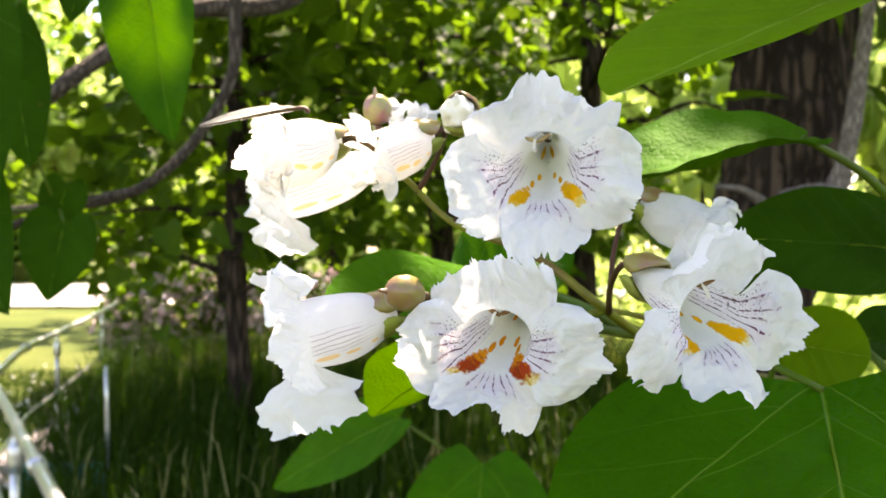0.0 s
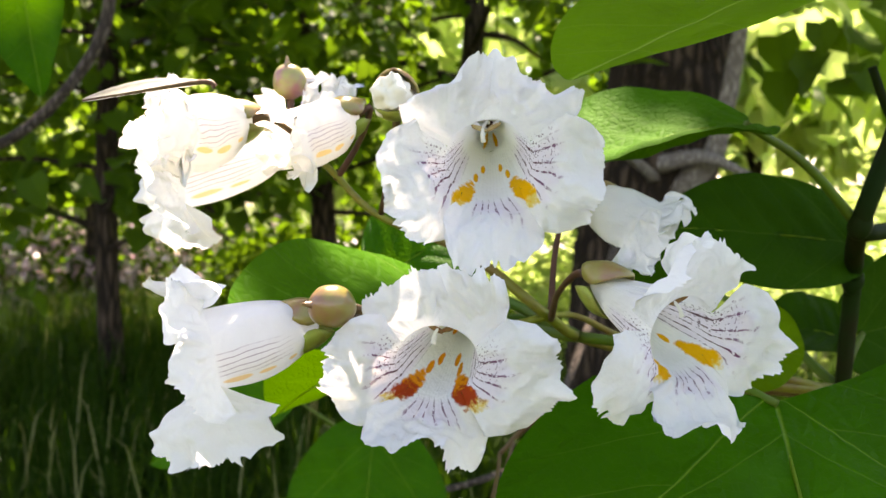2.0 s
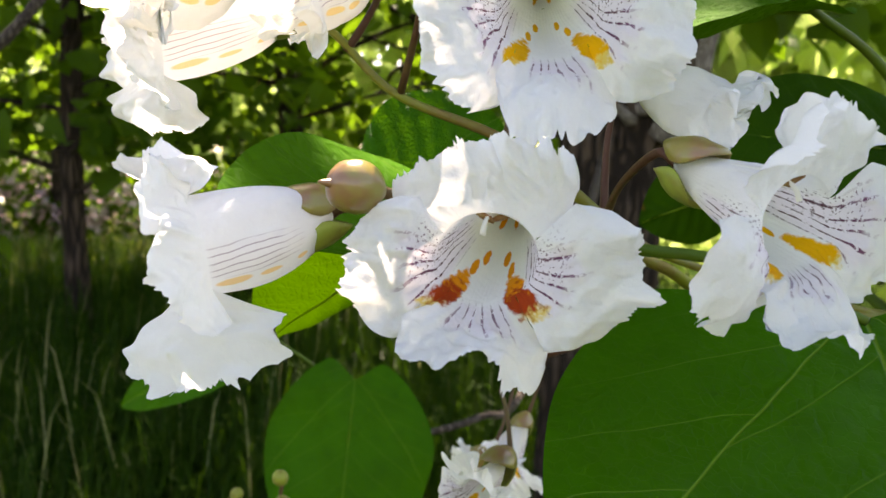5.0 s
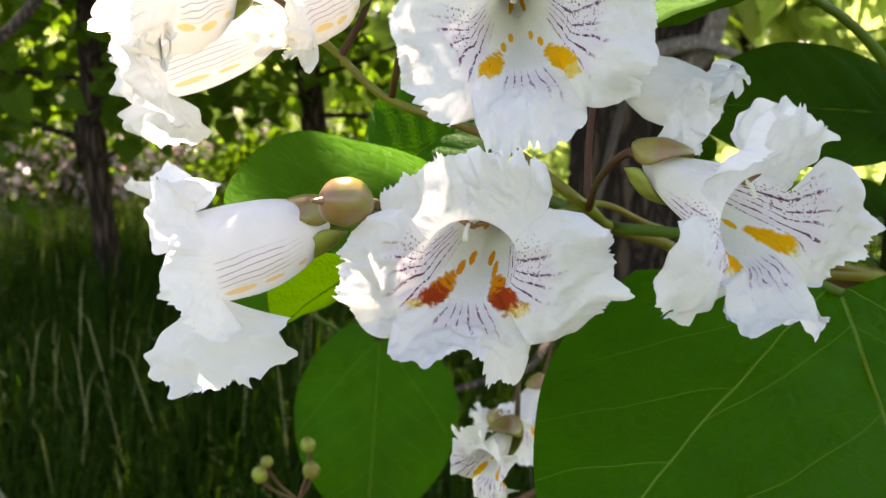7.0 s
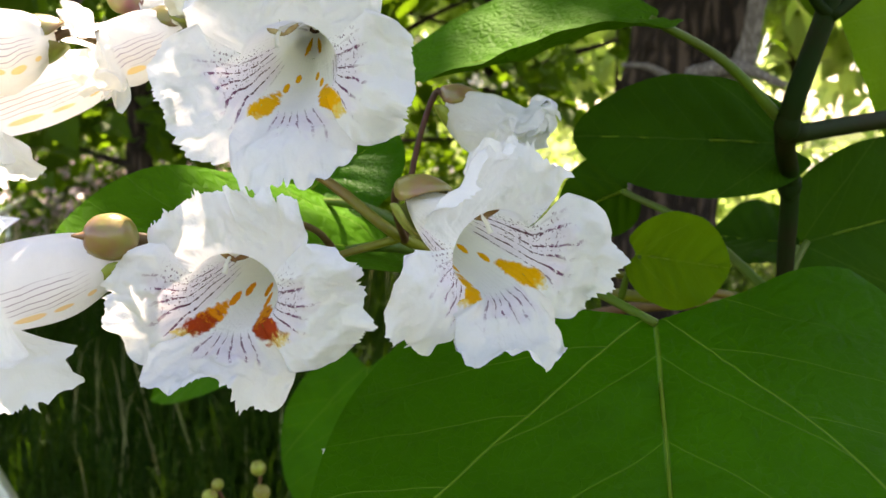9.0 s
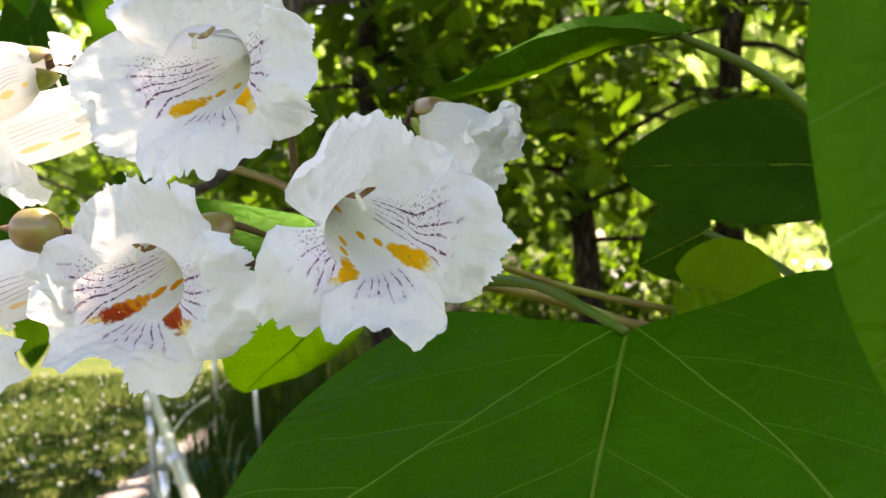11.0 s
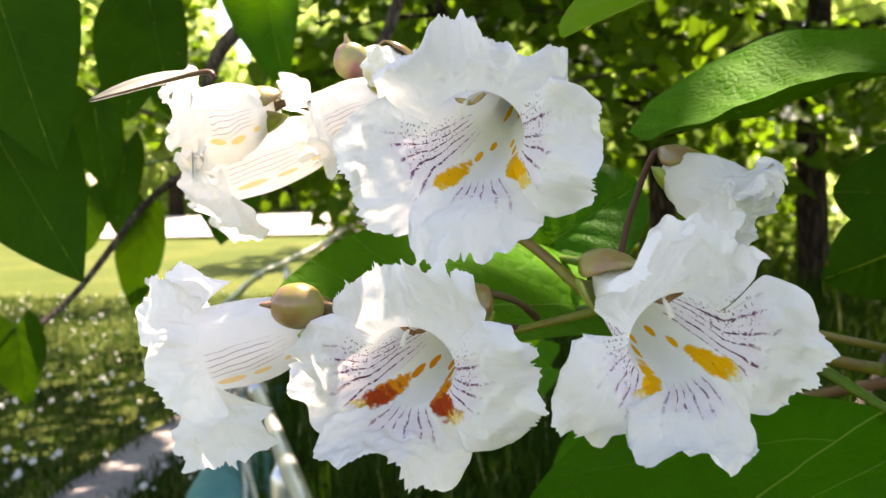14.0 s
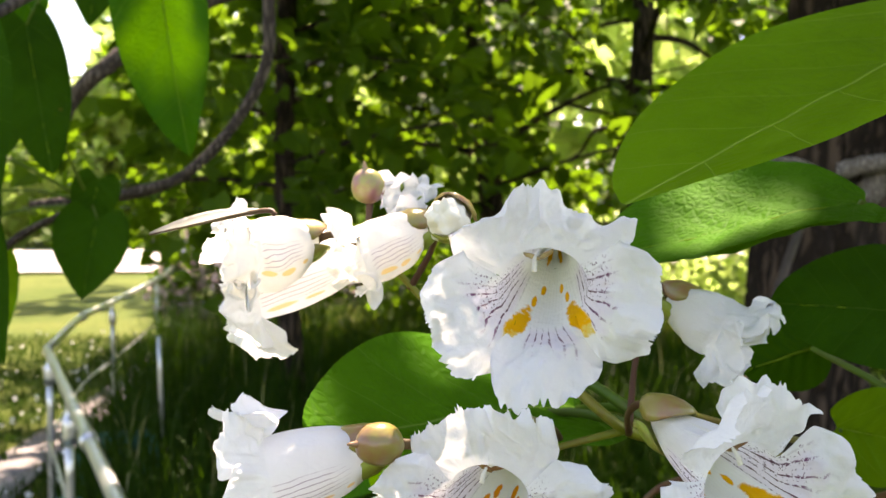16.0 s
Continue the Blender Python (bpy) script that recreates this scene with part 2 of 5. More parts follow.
def stem_material(name, a, b, rough=0.5, grain=500.0, spec=0.18, patch=45.0, thin=None):
    n = Nodes(name)
    at = n.coords()
    k = n.noise(grain, 3.0, at)
    col = n.mix(n.step(n.m("ADD", n.noise(patch, 2.0, at), n.m("MULTIPLY", k, 0.3)), 0.5, 0.85), a, b)
    return n.done(col, rough, n.bump(k, 0.3, 0.0004), spec=spec, thin=thin, thin_amount=0.5 if thin else 0.0)


def bark_material(name, a, b, scale=1.0):
    n = Nodes(name)
    sep = n.tree.nodes.new("ShaderNodeMapping")
    sep.inputs["Scale"].default_value = (scale, scale, scale * 0.16)
    n.tree.links.new(n.coords(), sep.inputs[0])
    v = n.tree.nodes.new("ShaderNodeTexVoronoi")
    v.feature = "DISTANCE_TO_EDGE"
    v.inputs["Scale"].default_value = 26.0
    n.tree.links.new(sep.outputs[0], v.inputs["Vector"])
    ridge = n.step(v.outputs["Distance"], 0.0, 0.35)
    k = n.noise(60.0 * scale, 5.0, sep.outputs[0], 0.65)
    h = n.m("ADD", n.m("MULTIPLY", ridge, 0.9), n.m("MULTIPLY", k, 0.7))
    col = n.mix(n.step(h, 0.35, 1.3), a, b)
    col = n.mix(n.m("MULTIPLY", n.step(n.noise(2.5, 2.0, n.coords()), 0.5, 0.75), 0.35), col, tuple(c * 0.6 for c in b))
    return n.done(col, 0.9, n.bump(h, 1.0, 0.02 / scale), spec=0.15)


PETAL = petal_material("petal_yellow_marks", (0.84, 0.40, 0.008), (0.86, 0.43, 0.008))
PETAL_AGED = petal_material("petal_red_marks", (0.80, 0.27, 0.01), (0.42, 0.05, 0.01), blotch=1.0)
PETAL_SIDE = side_petal_material("petal_faint_marks", (0.895, 0.890, 0.895))
PETAL_PLAIN = petal_material("petal_white", (0.8, 0.8, 0.8), (0.8, 0.8, 0.8), marks=0.0)
PETAL_CREAM = side_petal_material("petal_cream", (0.885, 0.872, 0.83), (0.93, 0.66, 0.22))
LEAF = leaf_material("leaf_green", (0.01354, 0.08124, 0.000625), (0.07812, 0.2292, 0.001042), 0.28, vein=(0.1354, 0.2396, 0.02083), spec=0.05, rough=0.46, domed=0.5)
# same leaf, light from behind put into a brighter yellow-green
LEAF_BACKLIT = leaf_material("leaf_backlit_yellow_green", (0.075, 0.17, 0.004), (0.20, 0.33, 0.008), 0.42, vein=(0.30, 0.42, 0.06))
# same leaf, lightened in colour where sun or sheen falls on it
LEAF_LIT = leaf_material("leaf_green_lit", (0.0323, 0.1187, 0.0038), (0.08075, 0.209, 0.00285), 0.20, vein=(0.152, 0.247, 0.0475), rough=0.62, spec=0.02, domed=0.9)
# same leaf with its shade put into a darker colour
LEAF_SHADED = leaf_material("leaf_green_shaded", (0.0126, 0.0504, 0.0018), (0.045, 0.117, 0.0027), 0.27, vein=(0.063, 0.135, 0.018))
CALYX = stem_material("calyx_olive", (0.22, 0.27, 0.04), (0.16, 0.14, 0.03), 0.42, spec=0.2, patch=150.0)
BUD = stem_material("bud_bronze", (0.21, 0.178, 0.036), (0.225, 0.112, 0.052), 0.28, spec=0.6, patch=190.0)
BUD_CREAM = stem_material("bud_cream", (0.70, 0.65, 0.50), (0.74, 0.70, 0.58), 0.5)
BUD_PINK = stem_material("bud_purple", (0.24, 0.25, 0.06), (0.26, 0.11, 0.11), 0.34, spec=0.5, patch=150.0)
STEM = stem_material("stem_green", (0.16, 0.18, 0.016), (0.15, 0.10, 0.024), 0.42, spec=0.3)
PETIOLE = stem_material("petiole_green", (0.06, 0.12, 0.010), (0.07, 0.10, 0.015), 0.5)
VEIN = stem_material("leaf_vein", (0.13, 0.21, 0.02), (0.10, 0.18, 0.015), 0.5, spec=0.06, thin=(0.34, 0.48, 0.05))
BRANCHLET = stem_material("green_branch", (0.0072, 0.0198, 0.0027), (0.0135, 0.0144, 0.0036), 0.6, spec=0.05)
PEDICEL = stem_material("pedicel_brown", (0.085, 0.036, 0.022), (0.11, 0.075, 0.03), 0.5)
TWIG = bark_material("twig_bark", (0.045, 0.035, 0.028), (0.15, 0.12, 0.095), 6.0)
BARK = bark_material("trunk_bark", (0.016, 0.011, 0.008), (0.080, 0.056, 0.040), 1.0)
DEADWOOD = bark_material("dead_wood", (0.14, 0.12, 0.105), (0.33, 0.30, 0.27), 4.0)
WING = foliage_material("damselfly_wing", (0.52, 0.52, 0.48), (0.60, 0.60, 0.56), (0.75, 0.75, 0.70), 0.75)
STAMEN = stem_material("stamen_brown", (0.16, 0.07, 0.02), (0.45, 0.36, 0.18), 0.5)
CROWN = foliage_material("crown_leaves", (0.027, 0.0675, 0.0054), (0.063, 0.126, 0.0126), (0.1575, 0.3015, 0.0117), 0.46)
# sun on the distant trees and bushes put into a pale yellow-green
SUNLIT_LEAVES = foliage_material("sunlit_leaves", (0.17, 0.22, 0.05), (0.32, 0.40, 0.13), (0.58, 0.78, 0.22), 0.55)
# tree shade put into the blades' colour, far darker than the sunlit meadow
GRASS_SHADED = foliage_material("tall_grass", (0.00578, 0.02456, 0.002168), (0.03035, 0.06647, 0.005058), (0.03378, 0.08593, 0.003071), 0.32)
# sunlight on the farther grass put into a paler yellow-green
MEADOW_SUNLIT = foliage_material("meadow_grass", (0.10, 0.15, 0.02), (0.24, 0.26, 0.07), (0.30, 0.36, 0.06), 0.40)
STRAW = foliage_material("heads_and_lit_blades", (0.22, 0.24, 0.09), (0.34, 0.34, 0.16), (0.30, 0.32, 0.12), 0.3)
BLOSSOM = foliage_material("far_blossom", (0.72, 0.72, 0.70), (0.80, 0.80, 0.80), (0.7, 0.7, 0.68), 0.3)
PINK = foliage_material("pink_blossom", (0.62, 0.42, 0.48), (0.78, 0.66, 0.68), (0.6, 0.45, 0.5), 0.3)


def steel_material():
    n = Nodes("galvanised_steel")
    k = n.noise(40.0, 4.0, n.coords())
    return n.done(n.mix(k, (0.42, 0.43, 0.44), (0.62, 0.63, 0.64)), n.m("MULTIPLY_ADD", k, 0.25, 0.22), metal=0.9)


def teal_material(name, a, b):
    n = Nodes(name)
    at = n.coords()
    k = n.noise(5.0, 4.0, at)
    col = n.mix(n.step(k, 0.3, 0.7), a, b)
    col = n.mix(n.step(n.noise(34.0, 4.0, at), 0.66, 0.72), col, (0.20, 0.19, 0.15))
    return n.done(col, 0.55, n.bump(n.noise(80.0, 3.0, at), 0.2, 0.003))


def ground_material(name, a, b, c, scale=1.0, rough=0.95):
    n = Nodes(name)
    at = n.coords()
    col = n.mix(n.step(n.noise(0.5 * scale, 4.0, at), 0.35, 0.65), a, b)
    col = n.mix(n.step(n.noise(9.0 * scale, 5.0, at, 0.65), 0.45, 0.7), col, c)
    h = n.noise(40.0 * scale, 5.0, at, 0.7)
    return n.done(col, rough, n.bump(h, 0.6, 0.03), spec=0.1)


STEEL, TEAL = steel_material(), teal_material("teal_paint", (0.008, 0.115, 0.108), (0.02, 0.17, 0.15))
PALE_TEAL = teal_material("pale_teal_paint", (0.08, 0.25, 0.235), (0.15, 0.34, 0.315))
LAWN = ground_material("lawn", (0.0561, 0.08078, 0.01496), (0.08823, 0.1047, 0.02394), (0.0389, 0.05984, 0.01197))
DIRT = ground_material("dirt_path", (0.25, 0.225, 0.225), (0.32, 0.295, 0.29), (0.15, 0.135, 0.13), 3.0)
PAVE = ground_material("pale_road", (0.42, 0.38, 0.37), (0.50, 0.46, 0.45), (0.38, 0.34, 0.33), 0.6)


# ---- shaping helpers ----
def mesh_from(bm, name, material, smooth=True):
    me = bpy.data.meshes.new(name)
    bm.normal_update()
    bm.to_mesh(me)
    bm.free()
    me.materials.append(material)
    if smooth:
        me.polygons.foreach_set("use_smooth", [True] * len(me.polygons))
    return me


def part(name, bm, material, parent=None, label="", smooth=True):
    """Links a bmesh as one mesh object under a thing; its coordinates are the world's."""
    ob = new(name, mesh_from(bm, name, material, smooth))
    if parent is not None:
        ob.parent = parent
        ob.matrix_parent_inverse = parent.matrix_world.inverted()
    return tagged(ob, label)


def thing(name, place, label, category, group="", kind=""):
    ob = new(name)
    ob.empty_display_size = 0.01
    ob.location = place
    ob.matrix_world = Matrix.Translation(place)
    return tagged(ob, label, category, group, kind)


def arrays(name, verts, faces, material, smooth=False):
    """A mesh from whole arrays, for leaves and blades by the thousand."""
    me = bpy.data.meshes.new(name)
    me.from_pydata(verts.tolist() if hasattr(verts, "tolist") else verts, [], faces)
    me.materials.append(material)
    if smooth:
        me.polygons.foreach_set("use_smooth", [True] * len(me.polygons))
    return new(name, me)


def curve_points(points, steps=6):
    """Catmull-Rom through the points; each is (x, y, z) or (x, y, z, r)."""
    p = np.array(points, float)
    p = np.vstack([2 * p[0] - p[1], p, 2 * p[-1] - p[-2]])
    out = []
    for i in range(1, len(p) - 2):
        for k in range(steps):
            t = k / steps
            out.append(0.5 * (2 * p[i] + (p[i + 1] - p[i - 1]) * t + (2 * p[i - 1] - 5 * p[i] + 4 * p[i + 1] - p[i + 2]) * t * t
                              + (3 * p[i] - p[i - 1] - 3 * p[i + 1] + p[i + 2]) * t ** 3))
    out.append(p[-2])
    return np.array(out)


def sweep(bm, points, sides=8, steps=6, rough=0.0, seed=0):
    """A closed tapering tube through (x, y, z, radius) points."""
    c = curve_points(points, steps)
    rng = random.Random(seed)
    ref = Vector((0.3, 0.5, 0.81))
    rings = []
    for i, (x, y, z, r) in enumerate(c):
        d = Vector(c[min(i + 1, len(c) - 1)][:3] - c[max(i - 1, 0)][:3]).normalized()
        u = d.cross(ref).normalized() if i == 0 else (u - d * u.dot(d)).normalized()
        w = d.cross(u)
        ring = []
        for k in range(sides):
            a = 2 * math.pi * k / sides
            rr = max(r, 1e-5) * (1 + rough * rng.uniform(-1, 1))
            ring.append(bm.verts.new(Vector((x, y, z)) + (u * math.cos(a) + w * math.sin(a)) * rr))
        rings.append(ring)
    for a, b in zip(rings, rings[1:]):
        for k in range(sides):
            bm.faces.new((a[k], a[(k + 1) % sides], b[(k + 1) % sides], b[k]))
    bm.faces.new(rings[0][::-1])
    bm.faces.new(rings[-1])
    return bm


def blob(bm, centre, radii, axis=(0, 0, 1), seg=16, rings=10, bumpy=0.0, seed=0):
    """An egg round centre whose long way is axis."""
    m = Matrix.Translation(centre) @ Vector(axis).to_track_quat("Z", "Y").to_matrix().to_4x4() @ Matrix.Diagonal((*radii, 1))
    made = bmesh.ops.create_uvsphere(bm, u_segments=seg, v_segments=rings, radius=1.0)["verts"]
    for v in made:
        v.co *= 1 + bumpy * noise.noise(v.co * 1.7 + Vector((seed * 3.1, 0, 0)))
        v.co = m @ v.co
    return made


def axes(out, up):
    """A turn whose z is out and whose y is as near up as may be."""
    z = Vector(out).normalized()
    x = Vector(up).cross(z).normalized()
    return Matrix((x, z.cross(x), z)).transposed()


# ---- blossoms and leaves ----
LOBES = ((-44, 44, 0, 16, 16, 12, 0), (44, 114, 84, 25, 7, 13, 0), (114, 180, 160, 23, 8, 9.5, 0), (-180, -114, -160, 23, 8, 9.5, 0), (-114, -44, -84, 25, 7, 13, 0))


def corolla(base, mouth, out, up, material, parent, seed, rx=0.0088, ry=0.0079, lobes=LOBES, frill=1.0, crumple=0.0, bell=False, flare=30):
    """A two-lipped bell: a tube that swells from base to the mouth and five ruffled lobes that part at deep clefts.
    lobes: the arc of the rim that one takes, in degrees from the lower lip (from, to), and the place of its tip: degrees,
    millimetres out from the axis and forward, then its half width and by how much its one side stands before the other."""
    turn, here = axes(out, up), Vector(mouth)
    nt, ns, nl = 16, 84, 26
    foot = turn.transposed() @ (Vector(base) - here)
    bm = bmesh.new()
    uv = bm.loops.layers.uv.new("UVMap")
    off = Vector((seed * 7.3, seed * 1.7, 0))

    def ring(a):
        return Vector((math.sin(a), -math.cos(a), 0))

    def rim(a):
        return ring(a) * (1 / math.hypot(math.sin(a) / rx, math.cos(a) / ry))

    def crumpled(p, g):
        return p + crumple * g * (0.010 * noise.noise_vector(p * 110 + off) + 0.006 * noise.noise_vector(p * 300 + off)) if crumple else p

    def quads(grid, tex):
        for j in range(len(grid) - 1):
            for i in range(len(grid[j]) - 1):
                f = bm.faces.new((grid[j][i], grid[j + 1][i], grid[j + 1][i + 1], grid[j][i + 1]))
                for l, (jj, ii) in zip(f.loops, ((j, i), (j + 1, i), (j + 1, i + 1), (j, i + 1))):
                    l[uv].uv = tex[jj][ii]

    last = None
    for a0, a1, a2, reach, forward, half, tilt in lobes:
        a0, a1, a2, reach, forward, half, tilt = radians(a0), radians(a1), radians(a2), reach / 1000, forward / 1000, half / 1000, tilt / 1000
        mid = (a0 + a1) / 2
        upper = abs(math.degrees(mid)) > 110
        start, tip = rim(mid), ring(a2) * reach + Vector((0, 0, forward))
        chord = (tip - start).length
        phi0 = radians(80 if upper and not bell else flare)
        control = start + (ring(mid) * math.sin(phi0) + Vector((0, 0, math.cos(phi0)))) * chord * (0.34 if upper else 0.46)
        side = Vector((math.cos(a2), math.sin(a2), 0))
        tube, tubex, lobe, lobex = [], [], [], []
        for j in range(ns + 1):
            s = 2 * j / ns - 1
            a = mid + (a1 - a0) / 2 * s
            edge = rim(a)
            # tube
            if j == 0 and last is not None:
                verts = last
            else:
                verts = []
                for i in range(nt + 1):
                    t = i / nt
                    k = 0.03 + 0.97 * ((1 - (1 - t) ** 2.2) ** 0.62 if bell else t ** 0.66)
                    axis = foot * (1 - t) + Vector((0, 0, foot.z * 0.22 * t * (1 - t)))
                    belly = 1 + 0.10 * math.sin(math.pi * t) * max(0, math.cos(a))
                    groove = 1 + 0.035 * math.sin(math.pi * t) * (math.cos(5 * a) + 0.8 * noise.noise(Vector((math.sin(a), math.cos(a), t * 2)) * 2.2 + off))
                    verts.append(bm.verts.new(here + turn @ crumpled(axis + edge * (k * (belly * groove if i < nt else 1)), 0.4 * t)))
            last = verts
            tube.append(verts)
            tubex.append([(a / math.pi, i / nt) for i in range(nt + 1)])
            # lobe
            loop = Vector((s * 1.3 + 4.1 * mid, 1.7 * mid, 0.0))
            full = 0.62 if upper else 0.54 if abs(mid) < 0.3 else 0.42
            long = full + (1 - full) * max(0.0, 1 - abs(s) ** 3.2) ** 0.5
            long *= 1 + frill * (0.10 * noise.noise(loop * 1.5 + off) + 0.07 * noise.noise(loop * 4 + off)
                                 + max(0.15, 0.6 + 1.3 * noise.noise(loop * 2.1 - off)) * (0.064 * noise.noise(loop * 13 + off) + 0.048 * noise.noise(loop * 33 + off)))
            col, tx, dist, prev = [verts[-1]], [(a / math.pi, 1.0)], 0.0, edge
            for i in range(1, nl + 1):
                v = i / nl
                w = v * long
                spine = start * (1 - w) ** 2 + control * (2 * w * (1 - w)) + tip * w ** 2
                along = ((control - start) * (1 - w) + (tip - control) * w).normalized()
                lift = side.cross(along).normalized()
                lift = lift if lift.z > 0 else -lift
                grow = min(1.0, v / 0.58)
                grow = grow * grow * (3 - 2 * grow)
                p = spine + (edge - start).lerp(side * s * half + Vector((0, 0, tilt * s)), grow)
                margin = max(abs(s) ** 3 * min(1.0, 2.2 * v), v ** 2.5)
                flat = side * (s * half) + ring(mid) * (w * chord)
                wave = 0.0052 * w * noise.noise(flat * 75 + off) + 0.0052 * margin * noise.noise(flat * 115 - off) + 0.0034 * margin ** 2 * noise.noise(flat * 270 + off)
                wave += 0.0010 * min(1, 3 * v) * noise.noise(flat * 420 + off) - 0.0035 * abs(s) ** 2.5 * grow * (0.6 + noise.noise(loop * 1.1 - off))
                wave -= 0.0030 * max(0.0, v - 0.6) * (1 + 1.6 * noise.noise(loop * 2.4 + off))
                p = p + lift * wave * frill * min(1.0, 4 * v)
                dist += (p - prev).length
                prev = p
                col.append(bm.verts.new(here + turn @ crumpled(p, 0.4 + 0.6 * v)))
                tx.append((a / math.pi, 1 + min(dist, 1.6 * chord) / 0.02))
            lobe.append(col)
            lobex.append(tx)
        quads(tube, tubex)
        quads(lobe, lobex)
    bmesh.ops.remove_doubles(bm, verts=bm.verts, dist=2e-6)
    return part("corolla", bm, material, parent), turn


def calyx(base, out, parent, size=0.0052, seed=0, material=None):
    """Two boat-shaped sepals, a little open, that clasp the foot of the bell."""
    turn = axes(out, (0.1, 0, 1))
    for side in (1, -1):
        bm = bmesh.new()
        rows = []
        for i in range(9):
            v = i / 8
            w = math.sin(math.pi * min(1, v * 0.93 + 0.07)) ** 0.6
            row = []
            for j in range(9):
                a = (j / 8 - 0.5) * math.pi * 0.98 * w
                r = size * (0.35 + 0.75 * math.sin(math.pi * min(1, v * 0.62 + 0.12)))
                p = Vector((math.sin(a) * r, side * (math.cos(a) * r + 0.0008 * v), -size * 0.9 + v * size * 2.3))
                row.append(bm.verts.new(base + turn @ (p * (1 + 0.06 * noise.noise(p * 400 + Vector((seed, 0, 0)))))))
            rows.append(row)
        for r0, r1 in zip(rows, rows[1:]):
            for j in range(8):
                bm.faces.new((r0[j], r0[j + 1], r1[j + 1], r1[j]))
        bmesh.ops.remove_doubles(bm, verts=bm.verts, dist=1e-6)
        bmesh.ops.solidify(bm, geom=bm.faces[:], thickness=0.0004)
        part("sepal", bm, material or (BUD if side > 0 else CALYX), parent, "bronze upper sepal" if side > 0 else "olive lower sepal")


def flower(base, mouth, out, up, joint, label, seed, material=None, stamens=True, calyx_size=0.0048, **shape):
    """A blossom with bell, sepals, stamens and the stalk that ties it to the stem at joint."""
    material = material or PETAL
    ob = thing("catalpa_flower", joint, label, "flower", "catalpa blossoms")
    _, turn = corolla(base, mouth, out, up, material, ob, seed, **shape)
    base, mouth = Vector(base), Vector(mouth)
    along = (mouth - base).normalized()
    calyx(base + along * 0.002, along, ob, calyx_size, seed)
    if stamens:
        def inside(s, x, y):
            return base.lerp(mouth, s) + turn @ Vector((x, y, 0))

        for sx in (-1, 1):
            bm = bmesh.new()
            pts = [inside(0.15, sx * 0.001, 0.001), inside(0.6, sx * 0.0025, 0.0052), inside(0.92, sx * 0.0012, 0.0066)]
            sweep(bm, [(*p, 0.00035) for p in pts], 6, 4)
            filament = part("filament", bm, PETAL_CREAM, ob)
            bm = bmesh.new()
            blob(bm, inside(0.95, sx * 0.0015, 0.0067), (0.0005, 0.0006, 0.0022), turn @ Vector((1, 0.45 * sx, 0.3)), 8, 6, 0.3, seed)
            part("anther", bm, STAMEN, filament, "brown shrivelled anther")
        bm = bmesh.new()
        pts = [inside(0.2, 0, 0.002), inside(0.7, 0, 0.0060), inside(0.98, -0.0008, 0.0066), inside(1.05, -0.0009, 0.0045)]
        sweep(bm, [(*p, r) for p, r in zip(pts, (0.0004, 0.0004, 0.0004, 0.0006))], 6, 5)
        part("style", bm, PETAL, ob)
    bm = bmesh.new()
    j = Vector(joint)
    mid = (base + j) / 2 - along * 0.004
    sweep(bm, [(*(base + along * 0.001), 0.0012), (*(base - along * 0.004), 0.0009), (*mid, 0.0008), (*j, 0.0010)], 8, 5)
    part("pedicel", bm, PEDICEL, ob, "brown-green flower stalk")
    return ob


def flower_bud(place, radii, axis, joint, label, material=None, seed=0, point=True, bumpy=0.05, clasped=False):
    """A closed round bud on its stalk, with a little point."""
    ob = thing("flower_bud", joint, label, "flower bud", "catalpa buds")
    d = Vector(axis).normalized()
    bm = bmesh.new()
    blob(bm, place, radii, d, 28, 20, bumpy, seed)
    if bumpy > 0.1:
        for v in bm.verts:
            v.co += (v.co - Vector(place)) * (0.35 * abs(noise.noise(v.co * 420)) - 0.12 + 0.15 * noise.noise(v.co * 900))
    body = part("bud", bm, material or BUD, ob)
    if clasped:
        calyx(Vector(place) - d * radii[2] * 0.75, d, ob, radii[0] * 0.95, seed)
    if point:
        bm = bmesh.new()
        tip = Vector(place) + d * radii[2] * 0.95
        sweep(bm, [(*(tip - d * radii[2] * 0.22), radii[0] * 0.42), (*(tip + d * radii[2] * 0.02), radii[0] * 0.20), (*(tip + d * radii[2] * 0.46), radii[0] * 0.05)], 8, 3)
        part("tip", bm, material or BUD, body)
    bm = bmesh.new()
    foot, j = Vector(place) - d * radii[2] * 0.95, Vector(joint)
    sweep(bm, [(*(foot + d * 0.001), 0.0012), (*(foot * 0.6 + j * 0.4 - d * 0.002), 0.0008), (*j, 0.0009)], 8, 5)
    part("pedicel", bm, PEDICEL, ob, "brown flower stalk")
    return ob


